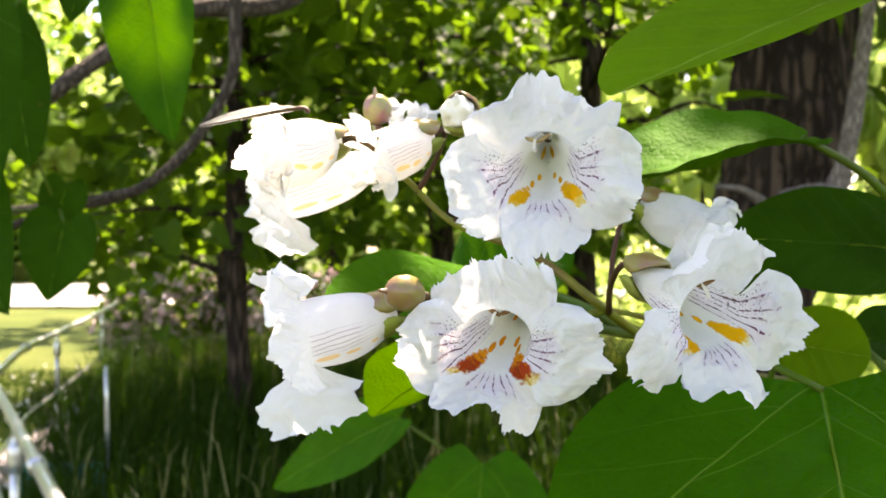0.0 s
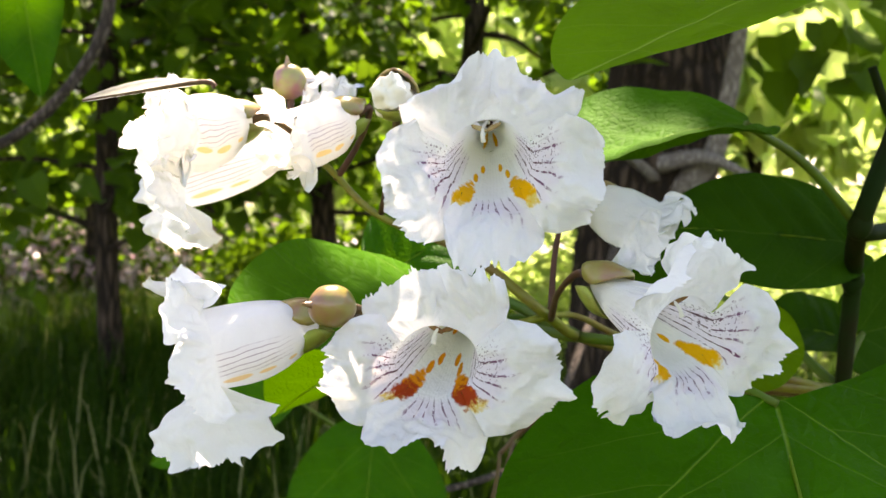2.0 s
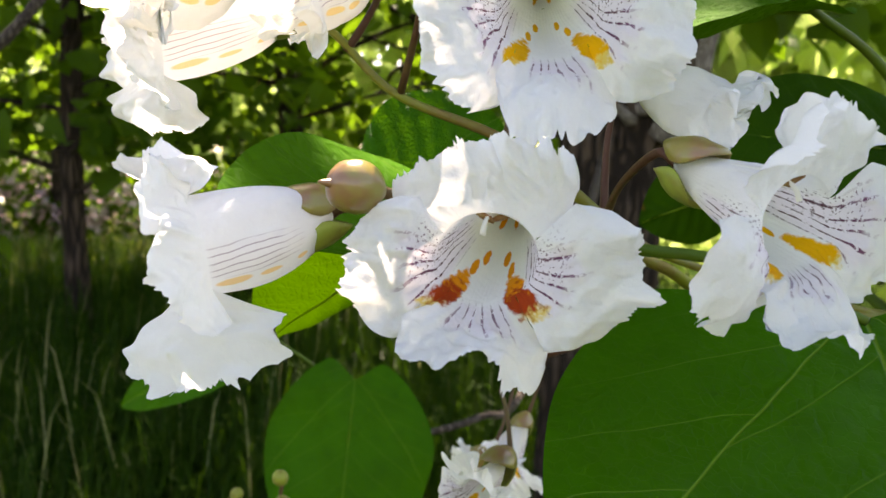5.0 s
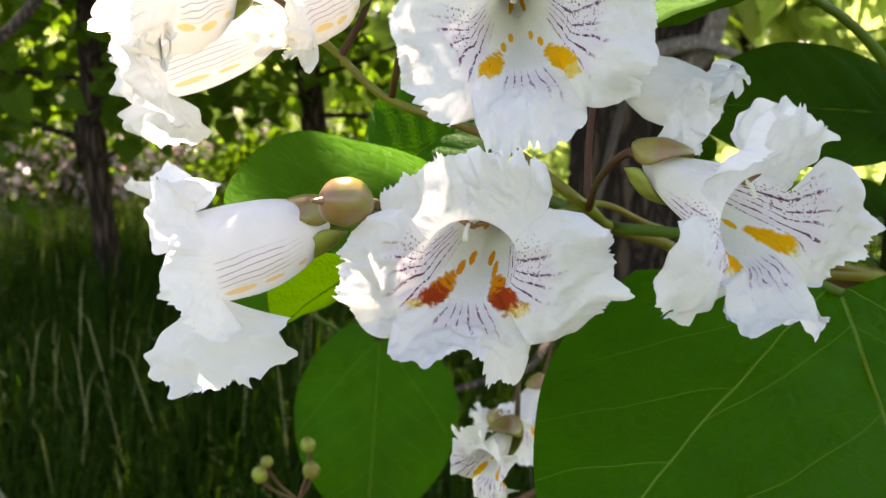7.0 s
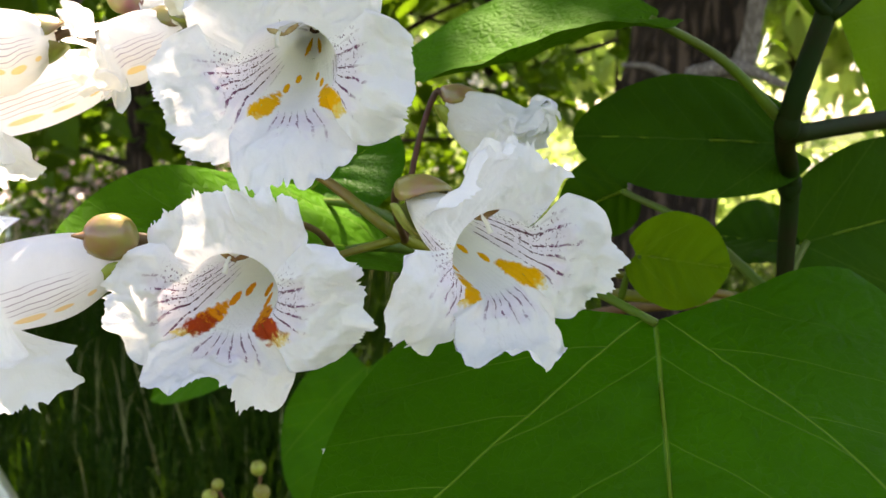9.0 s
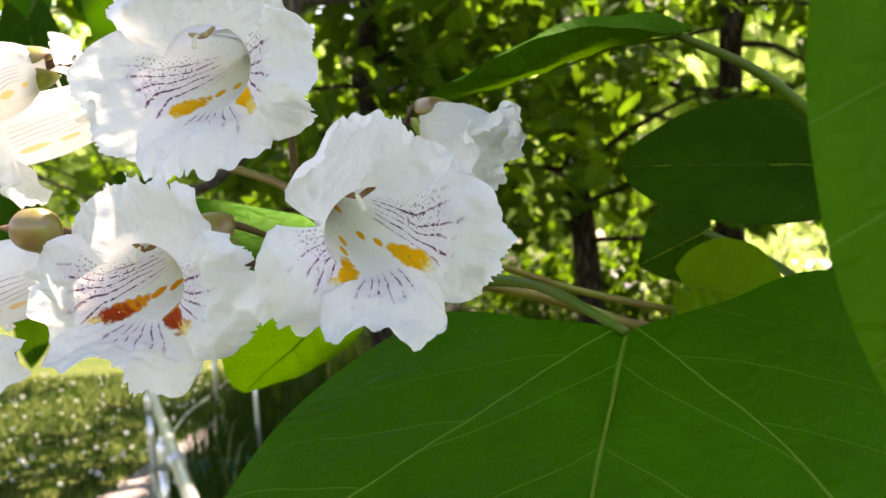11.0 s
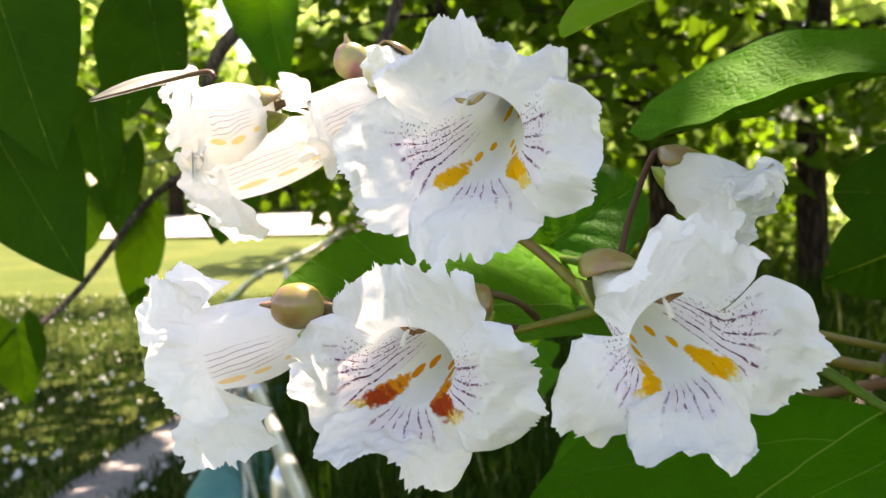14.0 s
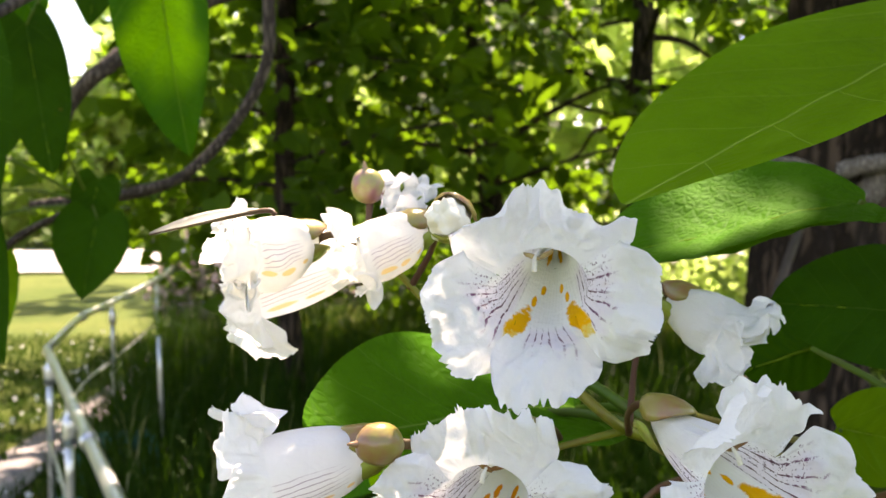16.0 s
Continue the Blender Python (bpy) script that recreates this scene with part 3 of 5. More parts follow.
def leaf(base, tip, normal, width, label, material=None, fold=0.10, droop=0.10, joint=None, seed=0, wavy=1.0, petiole=0.0016, cordate=0.13, quilt=1.0, roll=0.0, blunt=0.85, rise=0.5, foot=0.03, skew=0.0):
    """A heart-shaped leaf: blade with midrib, folded and drooping, and its petiole to joint."""
    base, tip = Vector(base), Vector(tip)
    along = tip - base
    size = along.length
    y = along.normalized()
    x = y.cross(Vector(normal)).normalized()
    z = x.cross(y)
    ob = thing("catalpa_leaf", base, label, "leaf", "catalpa leaves")
    nv, nu = 40, 26
    bm = bmesh.new()
    uv = bm.loops.layers.uv.new("UVMap")
    top = max(((k / 100 + foot) ** rise) * (1 - k / 100) ** blunt for k in range(101))
    off = Vector((seed * 5.7, seed * 2.3, 1.1))

    def surface(u, v):
        prof = ((v + foot) ** rise) * (1 - v) ** blunt / top
        prof *= 1 + 0.025 * noise.noise(Vector((v * 5, math.copysign(1, u) * 3, seed)))
        px = u * prof * width / 2
        py = size * (v - cordate * (1 - skew * math.copysign(1, u)) * abs(u) ** 1.4 * (1.45 - 0.75 * u * u) * (1 - v) ** 5)
        q = (v - 0.30 * abs(u) ** 0.8) * 6
        pz = fold * abs(px) * 2 + droop * size * 1.2 * v * (1 - v) + quilt * 0.0013 * (abs(math.sin(math.pi * q)) - 0.5) * (1 - abs(u)) ** 0.3 * (1 - v) ** 0.3
        pz += wavy * 0.06 * width * noise.noise(Vector((px / width * 3.0, py / size * 2.4, 0)) + off) * (0.3 + abs(u))
        pz += wavy * 0.010 * width * noise.noise(Vector((px / width * 9.0, py / size * 8.0, 0)) + off) * abs(u) - roll * width * u * abs(u) ** 2
        return base + x * px + y * py + z * pz

    grid = [[bm.verts.new(surface(2 * i / nu - 1, j / nv * 0.997)) for i in range(nu + 1)] for j in range(nv + 1)]
    for j in range(nv):
        for i in range(nu):
            f = bm.faces.new((grid[j][i], grid[j][i + 1], grid[j + 1][i + 1], grid[j + 1][i]))
            for l, (jj, ii) in zip(f.loops, ((j, i), (j, i + 1), (j + 1, i + 1), (j + 1, i))):
                q = grid[jj][ii].co - base
                l[uv].uv = (q.dot(x) / size, q.dot(y) / size)
    blade = part("blade", bm, material or LEAF, ob)
    bm = bmesh.new()
    sweep(bm, [(*(surface(0, v) - z * 0.0004), max(0.0002, petiole * 0.32 * (1 - v) + 0.0001)) for v in (0, 0.25, 0.5, 0.75, 0.96)], 6, 5)
    part("midrib", bm, VEIN, blade, "raised pale green midrib")
    if joint is not None:
        j = Vector(joint)
        bm = bmesh.new()
        mid = (base + j) / 2 - y * 0.0 + Vector((0, 0, 0.06 * (base - j).length))
        sweep(bm, [(*(base + y * 0.002), petiole * 0.8), (*mid, petiole), (*j, petiole * 1.3)], 8, 6)
        part("petiole", bm, PETIOLE, ob, "round green leaf stalk")
    return ob


def leaf_by(base, tip, edge, label, material=None, **shape):
    """A leaf from its base, its tip and a point of its edge half way along."""
    b, t, e = Vector(base), Vector(tip), Vector(edge)
    y = (t - b).normalized()
    x = e - b - y * (e - b).dot(y)
    n = x.cross(y)
    n = n if n.z > 0 else -n
    return leaf(base, tip, n, 2.05 * x.length, label, material, **shape)


def stem(name, points, material, label, category="stem", sides=10, steps=8, rough=0.0, seed=0):
    bm = bmesh.new()
    sweep(bm, points, sides, steps, rough, seed)
    ob = new(name, mesh_from(bm, name, material))
    return tagged(ob, label, category)


# ---- ground and distance ----
def sheet(name, xs, ys, height, material, label, category):
    bm = bmesh.new()
    g = [[bm.verts.new((x, y, height(x, y))) for x in xs] for y in ys]
    for a, b in zip(g, g[1:]):
        for k in range(len(xs) - 1):
            bm.faces.new((a[k], a[k + 1], b[k + 1], b[k]))
    ob = new(name, mesh_from(bm, name, material))
    return tagged(ob, label, category, kind="structure")


def spread(lo, hi, near, count):
    """Steps that are close near the middle and wide far off."""
    return [math.copysign(abs(t) ** 3, t) * (hi if t > 0 else -lo) + near * t for t in np.linspace(-1, 1, count)]


sheet("ground", spread(-400, 400, 12, 90), spread(-200, 700, 14, 110), lambda x, y: 0.05 * noise.noise(Vector((x * 0.3, y * 0.3, 0))) - 0.02, LAWN, "sunlit mown lawn with clover under trees", "lawn")
sheet("road", np.linspace(-90, 60, 40), np.linspace(27, 44, 8), lambda x, y: 0.06, PAVE, "pale sunlit road beyond the lawn", "road")


def path_strip():
    bm = bmesh.new()
    rows = []
    for k in range(60):
        t = k / 59
        y = -9 + 22 * t
        cx = -2.05 - 0.11 * max(0, y) - 0.3 * max(0, (y - 8) / 5) ** 2
        half = 0.18 + 0.06 * noise.noise(Vector((y * 1.7, 0, 4)))
        rows.append([bm.verts.new((cx - 0.25 + half * u, y, 0.016 - 0.012 * abs(u) + 0.012 * noise.noise(Vector((u * 2, y * 3, 0))))) for u in (-1.2, -0.9, -0.5, 0, 0.5, 0.9, 1.2)])
    for a, b in zip(rows, rows[1:]):
        for k in range(6):
            bm.faces.new((a[k], a[k + 1], b[k + 1], b[k]))
    tagged(new("path", mesh_from(bm, "path", DIRT)), "grey trodden dirt path beside the railing", "path", kind="structure")


path_strip()


# ---- leaves by the thousand ----
def leaf_cloud(name, places, tips, normals, sizes, material, wide=0.72):
    """One mesh of small folded heart-shaped leaves."""
    d = tips / np.linalg.norm(tips, axis=1, keepdims=True)
    x = np.cross(d, normals)
    x /= np.linalg.norm(x, axis=1, keepdims=True) + 1e-9
    z = np.cross(x, d)
    s = sizes[:, None]
    shape = ((0, 0, 0), (0, 0.45, -0.02), (0, 1.0, -0.16), (-0.42, -0.08, 0.06), (-0.50, 0.34, 0.09), (0.42, -0.08, 0.06), (0.50, 0.34, 0.09), (-0.26, 0.70, 0.0), (0.26, 0.70, 0.0))
    v = np.stack([places + s * (x * (a * wide / 0.72) + d * b + z * c) for a, b, c in shape], 1).reshape(-1, 3)
    faces = []
    for k in range(len(places)):
        o = 9 * k
        faces += [(o, o + 1, o + 4, o + 3), (o, o + 5, o + 6, o + 1), (o + 1, o + 2, o + 7, o + 4), (o + 1, o + 6, o + 8, o + 2)]
    return arrays(name, v, faces, material)


def blossom_cloud(name, places, sizes, material, rng):
    """Small white five-lobed blossoms seen far off."""
    verts, faces = [], []
    for p, s in zip(places, sizes):
        n = rng.normal(size=3)
        n /= np.linalg.norm(n)
        u = np.cross(n, rng.normal(size=3))
        u /= np.linalg.norm(u)
        w = np.cross(n, u)
        o = len(verts)
        verts.append(p - n * s * 0.5)
        for k in range(10):
            a = math.pi * k / 5
            r = s * (0.62 if k % 2 else 0.36)
            verts.append(p + (u * math.cos(a) + w * math.sin(a)) * r + n * s * (0.12 if k % 2 else -0.05))
        faces += [(o, o + 1 + k, o + 1 + (k + 1) % 10) for k in range(10)]
    return arrays(name, np.array(verts), faces, material)


def hang(ob, parent, kind="", label=""):
    ob.parent = parent
    ob.matrix_parent_inverse = parent.matrix_world.inverted()
    return tagged(ob, label, kind=kind)


def tree(foot, trunk, label, seed, limbs=14, low=1.0, high=5.0, reach=(1.0, 2.3), leaves=5000, size=(0.09, 0.17), blossoms=160, material=None, clear=None, bark=None, furrowed=False):
    """trunk: (x, y, z, r) points. Limbs start along it and carry drooping leaves; clear(p) keeps leaves out of a gap."""
    rng = np.random.default_rng(seed)
    ob = thing("catalpa_tree", foot, label, "tree")
    bm = bmesh.new()
    if furrowed:
        sweep(bm, trunk, 72, 26, 0.0, seed)
        for v in bm.verts:
            a = math.atan2(v.co.y - 3.3, v.co.x - 1.0)
            ridge = abs(noise.noise(Vector((a * 6 + 1.3 * noise.noise(v.co * 3.5), v.co.z * 3.2 + 0.8 * noise.noise(v.co * 6), 3.0))))
            out = Vector((math.cos(a), math.sin(a), 0))
            v.co += out * (0.05 * (ridge - 0.25) + 0.012 * noise.noise(v.co * 26))
    else:
        sweep(bm, trunk, 18, 8, 0.07, seed)
    part("trunk", bm, bark or BARK, ob, "ridged brown bark trunk")
    line = curve_points(trunk, 12)
    where, way = [], []
    for k in range(limbs):
        h = low + (high - low) * (k + rng.random()) / limbs
        i = int(np.argmin(abs(line[:, 2] - h)))
        p = line[i, :3]
        az = 2.399 * k + rng.normal() * 0.4
        length = rng.uniform(*reach) * (1.15 - 0.4 * (h - low) / max(0.1, high - low))
        d = np.array((math.cos(az), math.sin(az), rng.uniform(-0.05, 0.55)))
        pts = [(*p, 0.5 * line[i, 3] * rng.uniform(0.5, 0.8))]
        for t in (0.35, 0.7, 1.0):
            q = p + d * length * t + rng.normal(size=3) * 0.09 * length * t - np.array((0, 0, 0.18 * length * t * t))
            pts.append((*q, max(0.006, pts[0][3] * (1 - 0.85 * t))))
        bm = bmesh.new()
        sweep(bm, pts, 7, 5, 0.08, seed + k)
        part("limb", bm, bark or BARK, ob)
        c = curve_points(pts, 10)[:, :3]
        n = max(60, int(leaves / limbs * (0.55 + 0.9 * rng.random())))
        pick = c[(len(c) * np.sqrt(rng.random(n)) * 0.999).astype(int)]
        spreadr = rng.normal(size=(n, 3)) * np.array((0.34, 0.34, 0.24))
        # leaves gather at twig ends
        knots = pick[rng.integers(0, n, max(6, n // 14))] + rng.normal(size=(max(6, n // 14), 3)) * np.array((0.36, 0.36, 0.26))
        near = knots[rng.integers(0, len(knots), n)] + rng.normal(size=(n, 3)) * 0.085
        use = rng.random(n)[:, None] < 0.6
        where.append(np.where(use, near, pick + spreadr))
        out = np.array((math.cos(az), math.sin(az), -0.6))
        way.append(out[None] + rng.normal(size=(n, 3)) * 0.75)
    p, d = np.vstack(where), np.vstack(way)
    keep = p[:, 2] > 0.35
    if clear is not None:
        keep &= ~clear(p)
    p, d = p[keep], d[keep]
    up = np.array((0, 0, 1.0)) + rng.normal(size=p.shape) * 0.45
    crown = leaf_cloud("crown", p, d, up, rng.uniform(*size, len(p)), material or CROWN)
    hang(crown, ob, "stuff", "heart-shaped green leaves")
    if blossoms:
        c = p[rng.integers(0, len(p), max(1, blossoms // 9))]
        b = np.repeat(c, 9, 0) + rng.normal(size=(len(c) * 9, 3)) * np.array((0.06, 0.06, 0.09))
        hang(blossom_cloud("blossoms", b, rng.uniform(0.03, 0.05, len(b)), BLOSSOM, rng), ob, "stuff", "white frilled blossoms")
    return ob


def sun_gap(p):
    """Holes cut in the canopy so that flecks of sun reach chosen spots on the blossoms; and a leafless pocket round the
    camera and blossoms.
    """
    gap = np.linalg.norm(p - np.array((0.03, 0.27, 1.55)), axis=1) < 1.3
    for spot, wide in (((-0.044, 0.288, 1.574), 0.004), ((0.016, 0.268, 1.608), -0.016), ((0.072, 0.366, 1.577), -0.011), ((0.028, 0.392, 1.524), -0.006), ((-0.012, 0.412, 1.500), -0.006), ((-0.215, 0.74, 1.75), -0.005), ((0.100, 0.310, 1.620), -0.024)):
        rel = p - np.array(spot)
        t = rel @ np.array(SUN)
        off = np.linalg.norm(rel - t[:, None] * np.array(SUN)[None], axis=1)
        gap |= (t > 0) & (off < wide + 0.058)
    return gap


def view_gap(p):
    """Crowns trimmed at eye height to clear the camera's view over the meadow."""
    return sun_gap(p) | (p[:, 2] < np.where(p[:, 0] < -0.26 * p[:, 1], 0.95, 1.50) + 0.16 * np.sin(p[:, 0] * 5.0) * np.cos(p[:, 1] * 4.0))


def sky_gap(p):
    """A hole cut in the leaves, by angle from the camera, where sky shows over the lawn."""
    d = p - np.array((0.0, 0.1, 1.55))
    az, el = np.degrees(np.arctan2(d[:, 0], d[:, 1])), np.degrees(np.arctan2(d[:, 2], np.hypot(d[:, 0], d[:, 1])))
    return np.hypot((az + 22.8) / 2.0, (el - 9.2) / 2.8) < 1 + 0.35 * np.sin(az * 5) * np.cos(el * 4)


def light_gap(p):
    """Holes cut between the crowns, by angle from the camera, where the bright distance shows."""
    d = p - np.array((0.0, 0.05, 1.57))
    az, el = np.degrees(np.arctan2(d[:, 0], d[:, 1])), np.degrees(np.arctan2(d[:, 2], np.hypot(d[:, 0], d[:, 1])))
    gap = np.zeros(len(p), bool)
    for a, e, wide, high in ((8.5, 9.0, 3.2, 2.4), (4.8, 4.5, 1.8, 2.8), (-5.5, 9.5, 0.9, 0.7), (0.5, 11.0, 0.8, 0.9), (13.0, 5.5, 1.6, 2.2)):
        gap |= np.hypot((az - a) / wide, (el - e) / high) < 1 + 0.45 * np.sin(az * 4.1 + e) * np.cos(el * 3.7)
    return gap & (d[:, 1] > 2.5)


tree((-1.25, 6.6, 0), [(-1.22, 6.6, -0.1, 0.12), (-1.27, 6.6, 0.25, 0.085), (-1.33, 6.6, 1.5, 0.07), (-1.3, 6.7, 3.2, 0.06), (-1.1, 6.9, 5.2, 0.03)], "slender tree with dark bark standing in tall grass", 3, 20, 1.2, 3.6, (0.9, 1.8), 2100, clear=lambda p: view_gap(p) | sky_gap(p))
tree((0.05, 8.4, 0), [(0.05, 8.4, -0.1, 0.13), (0.0, 8.4, 1.5, 0.10), (-0.15, 8.5, 3.3, 0.08), (-0.2, 8.6, 5.6, 0.04)], "tree with brown trunk among dense green leaves", 5, 20, 1.4, 4.2, (1.0, 2.0), 2500, clear=lambda p: view_gap(p) | light_gap(p))
tree((1.25, 8.9, 0), [(1.25, 8.9, -0.1, 0.15), (1.2, 8.9, 1.6, 0.12), (1.3, 9.0, 3.4, 0.09), (1.2, 9.1, 5.6, 0.04)], "tree with brown trunk behind the blossoms", 8, 18, 1.9, 4.4, (1.0, 2.0), 2300, clear=lambda p: view_gap(p) | light_gap(p))
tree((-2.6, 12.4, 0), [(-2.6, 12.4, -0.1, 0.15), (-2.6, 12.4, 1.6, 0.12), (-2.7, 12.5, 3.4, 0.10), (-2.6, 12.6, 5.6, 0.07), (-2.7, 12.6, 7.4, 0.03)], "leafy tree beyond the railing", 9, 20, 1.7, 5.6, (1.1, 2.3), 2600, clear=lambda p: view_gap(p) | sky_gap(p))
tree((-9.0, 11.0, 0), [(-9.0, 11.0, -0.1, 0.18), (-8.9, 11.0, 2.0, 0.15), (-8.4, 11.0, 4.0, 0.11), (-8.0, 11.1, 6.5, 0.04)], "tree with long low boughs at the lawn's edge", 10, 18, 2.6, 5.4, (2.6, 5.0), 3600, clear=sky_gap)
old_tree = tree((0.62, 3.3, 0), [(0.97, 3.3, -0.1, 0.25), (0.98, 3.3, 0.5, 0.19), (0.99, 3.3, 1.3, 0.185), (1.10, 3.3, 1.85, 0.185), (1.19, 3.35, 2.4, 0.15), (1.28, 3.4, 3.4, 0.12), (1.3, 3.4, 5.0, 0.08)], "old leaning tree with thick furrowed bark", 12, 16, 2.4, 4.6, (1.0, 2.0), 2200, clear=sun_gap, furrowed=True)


def fork_and_deadwood():
    bm = bmesh.new()
    sweep(bm, [(1.03, 3.32, 1.35, 0.13), (1.02, 3.31, 1.80, 0.11), (1.03, 3.30, 2.30, 0.095), (1.03, 3.30, 3.2, 0.08)], 40, 20)
    for v in bm.verts:
        a = math.atan2(v.co.y - 3.31, v.co.x - 1.03)
        ridge = abs(noise.noise(Vector((a * 5, v.co.z * 3.2 + 0.8 * noise.noise(v.co * 6), 8.0))))
        v.co += Vector((math.cos(a), math.sin(a), 0)) * (0.035 * (ridge - 0.25) + 0.008 * noise.noise(v.co * 26))
    part("limb", bm, BARK, old_tree, "second leaning limb with furrowed bark")
    for k, pts in enumerate(([(1.10, 3.14, 1.62, 0.045), (1.17, 3.05, 1.74, 0.032), (1.20, 3.0, 1.95, 0.026), (1.24, 2.98, 2.3, 0.018)], [(1.02, 3.10, 1.70, 0.03), (1.13, 3.02, 1.72, 0.022), (1.27, 2.98, 1.66, 0.010)], [(1.0, 3.1, 1.66, 0.02), (0.88, 3.0, 1.72, 0.011), (0.78, 2.95, 1.73, 0.005)])):
        bm = bmesh.new()
        sweep(bm, pts, 10, 8, 0.12, k)
        part("dead_branch", bm, DEADWOOD, old_tree, "bare grey dead wood on the trunk")


fork_and_deadwood()


def bough(limb, centre, spread, count, seed, label, size=(0.13, 0.2)):
    """A leafy bough added overhead, out of view, only to cast dappled shade."""
    rng = np.random.default_rng(seed)
    ob = thing("added_shade_bough", limb[0][:3], label, "branch")
    bm = bmesh.new()
    sweep(bm, limb, 8, 6, 0.06, 5)
    part("limb", bm, BARK, ob)
    a, r = rng.uniform(0, 2 * math.pi, count), 1.13 * np.sqrt(rng.random(count))
    r *= 1 + 0.16 * np.sin(3 * a + seed) + 0.10 * np.sin(7 * a) + 0.06 * np.sin(17 * a + 2 * seed)
    p = np.array(centre) + np.stack([r * np.cos(a), r * np.sin(a), rng.uniform(-1, 1, count) * (1.1 - 0.5 * np.minimum(r, 1.4))], 1) * np.array(spread)
    tips, normals, sizes = rng.normal(size=p.shape) * np.array((1, 1, 0.4)), np.array((0, 0, 1.0)) + rng.normal(size=p.shape) * 0.3, rng.uniform(*size, count)
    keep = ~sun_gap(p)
    hang(leaf_cloud("crown", p[keep], tips[keep], normals[keep], sizes[keep], CROWN), ob, "stuff", "heart-shaped green leaves")


bough([(1.05, 3.35, 3.2, 0.05), (1.0, 2.3, 3.3, 0.035), (0.85, 1.3, 3.3, 0.02), (0.6, 0.75, 3.15, 0.01)], (0.22, 1.20, 3.05), (0.80, 0.80, 0.24), 4600, 77, "unseen bough added to shade the blossoms from above", (0.06, 0.10))
bough([(1.08, 3.35, 3.4, 0.06), (1.2, 4.3, 3.7, 0.045), (1.3, 5.4, 3.8, 0.03), (1.0, 6.4, 3.8, 0.012)], (1.5, 5.3, 3.75), (2.9, 1.7, 0.28), 1500, 78, "unseen bough added to shade the tall grass", (0.15, 0.24))
bough([(-7.1, 7.1, 4.3, 0.07), (-6.0, 7.5, 5.0, 0.05), (-4.6, 7.9, 5.2, 0.03), (-3.4, 8.2, 5.2, 0.012)], (-3.7, 7.6, 5.2), (3.0, 2.4, 0.3), 2000, 79, "unseen bough added to shade the mown lawn", (0.16, 0.26))


def far_tree(x, y, height, wide, seed, label, material, leaves=1500, size=(0.25, 0.5), low=0.25):
    rng = np.random.default_rng(seed)
    ob = thing("far_tree", (x, y, 0), label, "tree")
    bm = bmesh.new()
    sweep(bm, [(x, y, -0.1, 0.03 * height), (x + 0.1, y, height * 0.4, 0.022 * height), (x, y, height * 0.8, 0.008 * height)], 10, 5, 0.06, seed)
    part("trunk", bm, BARK, ob)
    lumps = 16
    c = np.stack([x + rng.normal(size=lumps) * wide * 0.33, y + rng.normal(size=lumps) * wide * 0.33, height * (low + (0.95 - low) * rng.random(lumps))], 1)
    k = rng.integers(0, lumps, leaves)
    d = rng.normal(size=(leaves, 3))
    d /= np.linalg.norm(d, axis=1, keepdims=True)
    p = c[k] + d * (wide * 0.26 * rng.random(leaves) ** 0.4)[:, None] * np.array((1, 1, 0.7))
    p[:, 2] = np.maximum(p[:, 2], 0.25)
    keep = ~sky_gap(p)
    p, d = p[keep], d[keep]
    hang(leaf_cloud("crown", p, d + rng.normal(size=d.shape) * 0.6 - np.array((0, 0, 0.5)), np.array((0, 0, 1.0)) + rng.normal(size=d.shape) * 0.5, rng.uniform(*size, len(p)), material), ob, "stuff", "sunlit green leaves")
    return ob


def bush(x, y, height, wide, seed, label, material, leaves=1800, size=(0.06, 0.11), flowers=None):
    rng = np.random.default_rng(seed)
    ob = thing("bush", (x, y, 0), label, "bush")
    for k in range(6):
        a = 1.05 * k
        bm = bmesh.new()
        sweep(bm, [(x, y, -0.05, 0.015), (x + 0.15 * wide * math.cos(a), y + 0.15 * wide * math.sin(a), height * 0.5, 0.010), (x + 0.3 * wide * math.cos(a), y + 0.3 * wide * math.sin(a), height * 0.85, 0.004)], 6, 4)
        part("branch", bm, BARK, ob)
    d = rng.normal(size=(leaves, 3))
    d /= np.linalg.norm(d, axis=1, keepdims=True)
    r = (0.55 + 0.45 * rng.random(leaves)) * (1 + 0.25 * np.sin(5 * np.arctan2(d[:, 1], d[:, 0]) + seed) * d[:, 2])
    p = np.array((x, y, height * 0.5)) + d * r[:, None] * np.array((wide / 2, wide / 2, height * 0.5))
    p[:, 2] = np.maximum(p[:, 2], 0.08)
    hang(leaf_cloud("crown", p, d + rng.normal(size=d.shape) * 0.6, np.array((0, 0, 1.0)) + rng.normal(size=d.shape) * 0.5, rng.uniform(*size, leaves), material), ob, "stuff", "small green leaves")
    if flowers is not None:
        q = p[rng.integers(0, leaves, 560)] + rng.normal(size=(560, 3)) * 0.03
        hang(blossom_cloud("blossoms", q, rng.uniform(0.07, 0.13, 560), flowers, rng), ob, "stuff", "pale pink blossoms")
    return ob


for k in range(15):
    a = radians(-50 + 100 * (k + 0.3 * math.sin(7 * k)) / 14)
    d = 17 + 6 * (k % 3) + 2 * math.sin(3 * k) + (34 if -45 < math.degrees(a) < -4 else 0)
    far_tree(d * math.sin(a), d * math.cos(a), 7.0 + 3.0 * (k % 2) + d * 0.06, 6.0 + d * 0.05, 40 + k, "sunlit broad-leaved tree in the distance", SUNLIT_LEAVES, 1150, (0.28 + d * 0.006, 0.5 + d * 0.01))
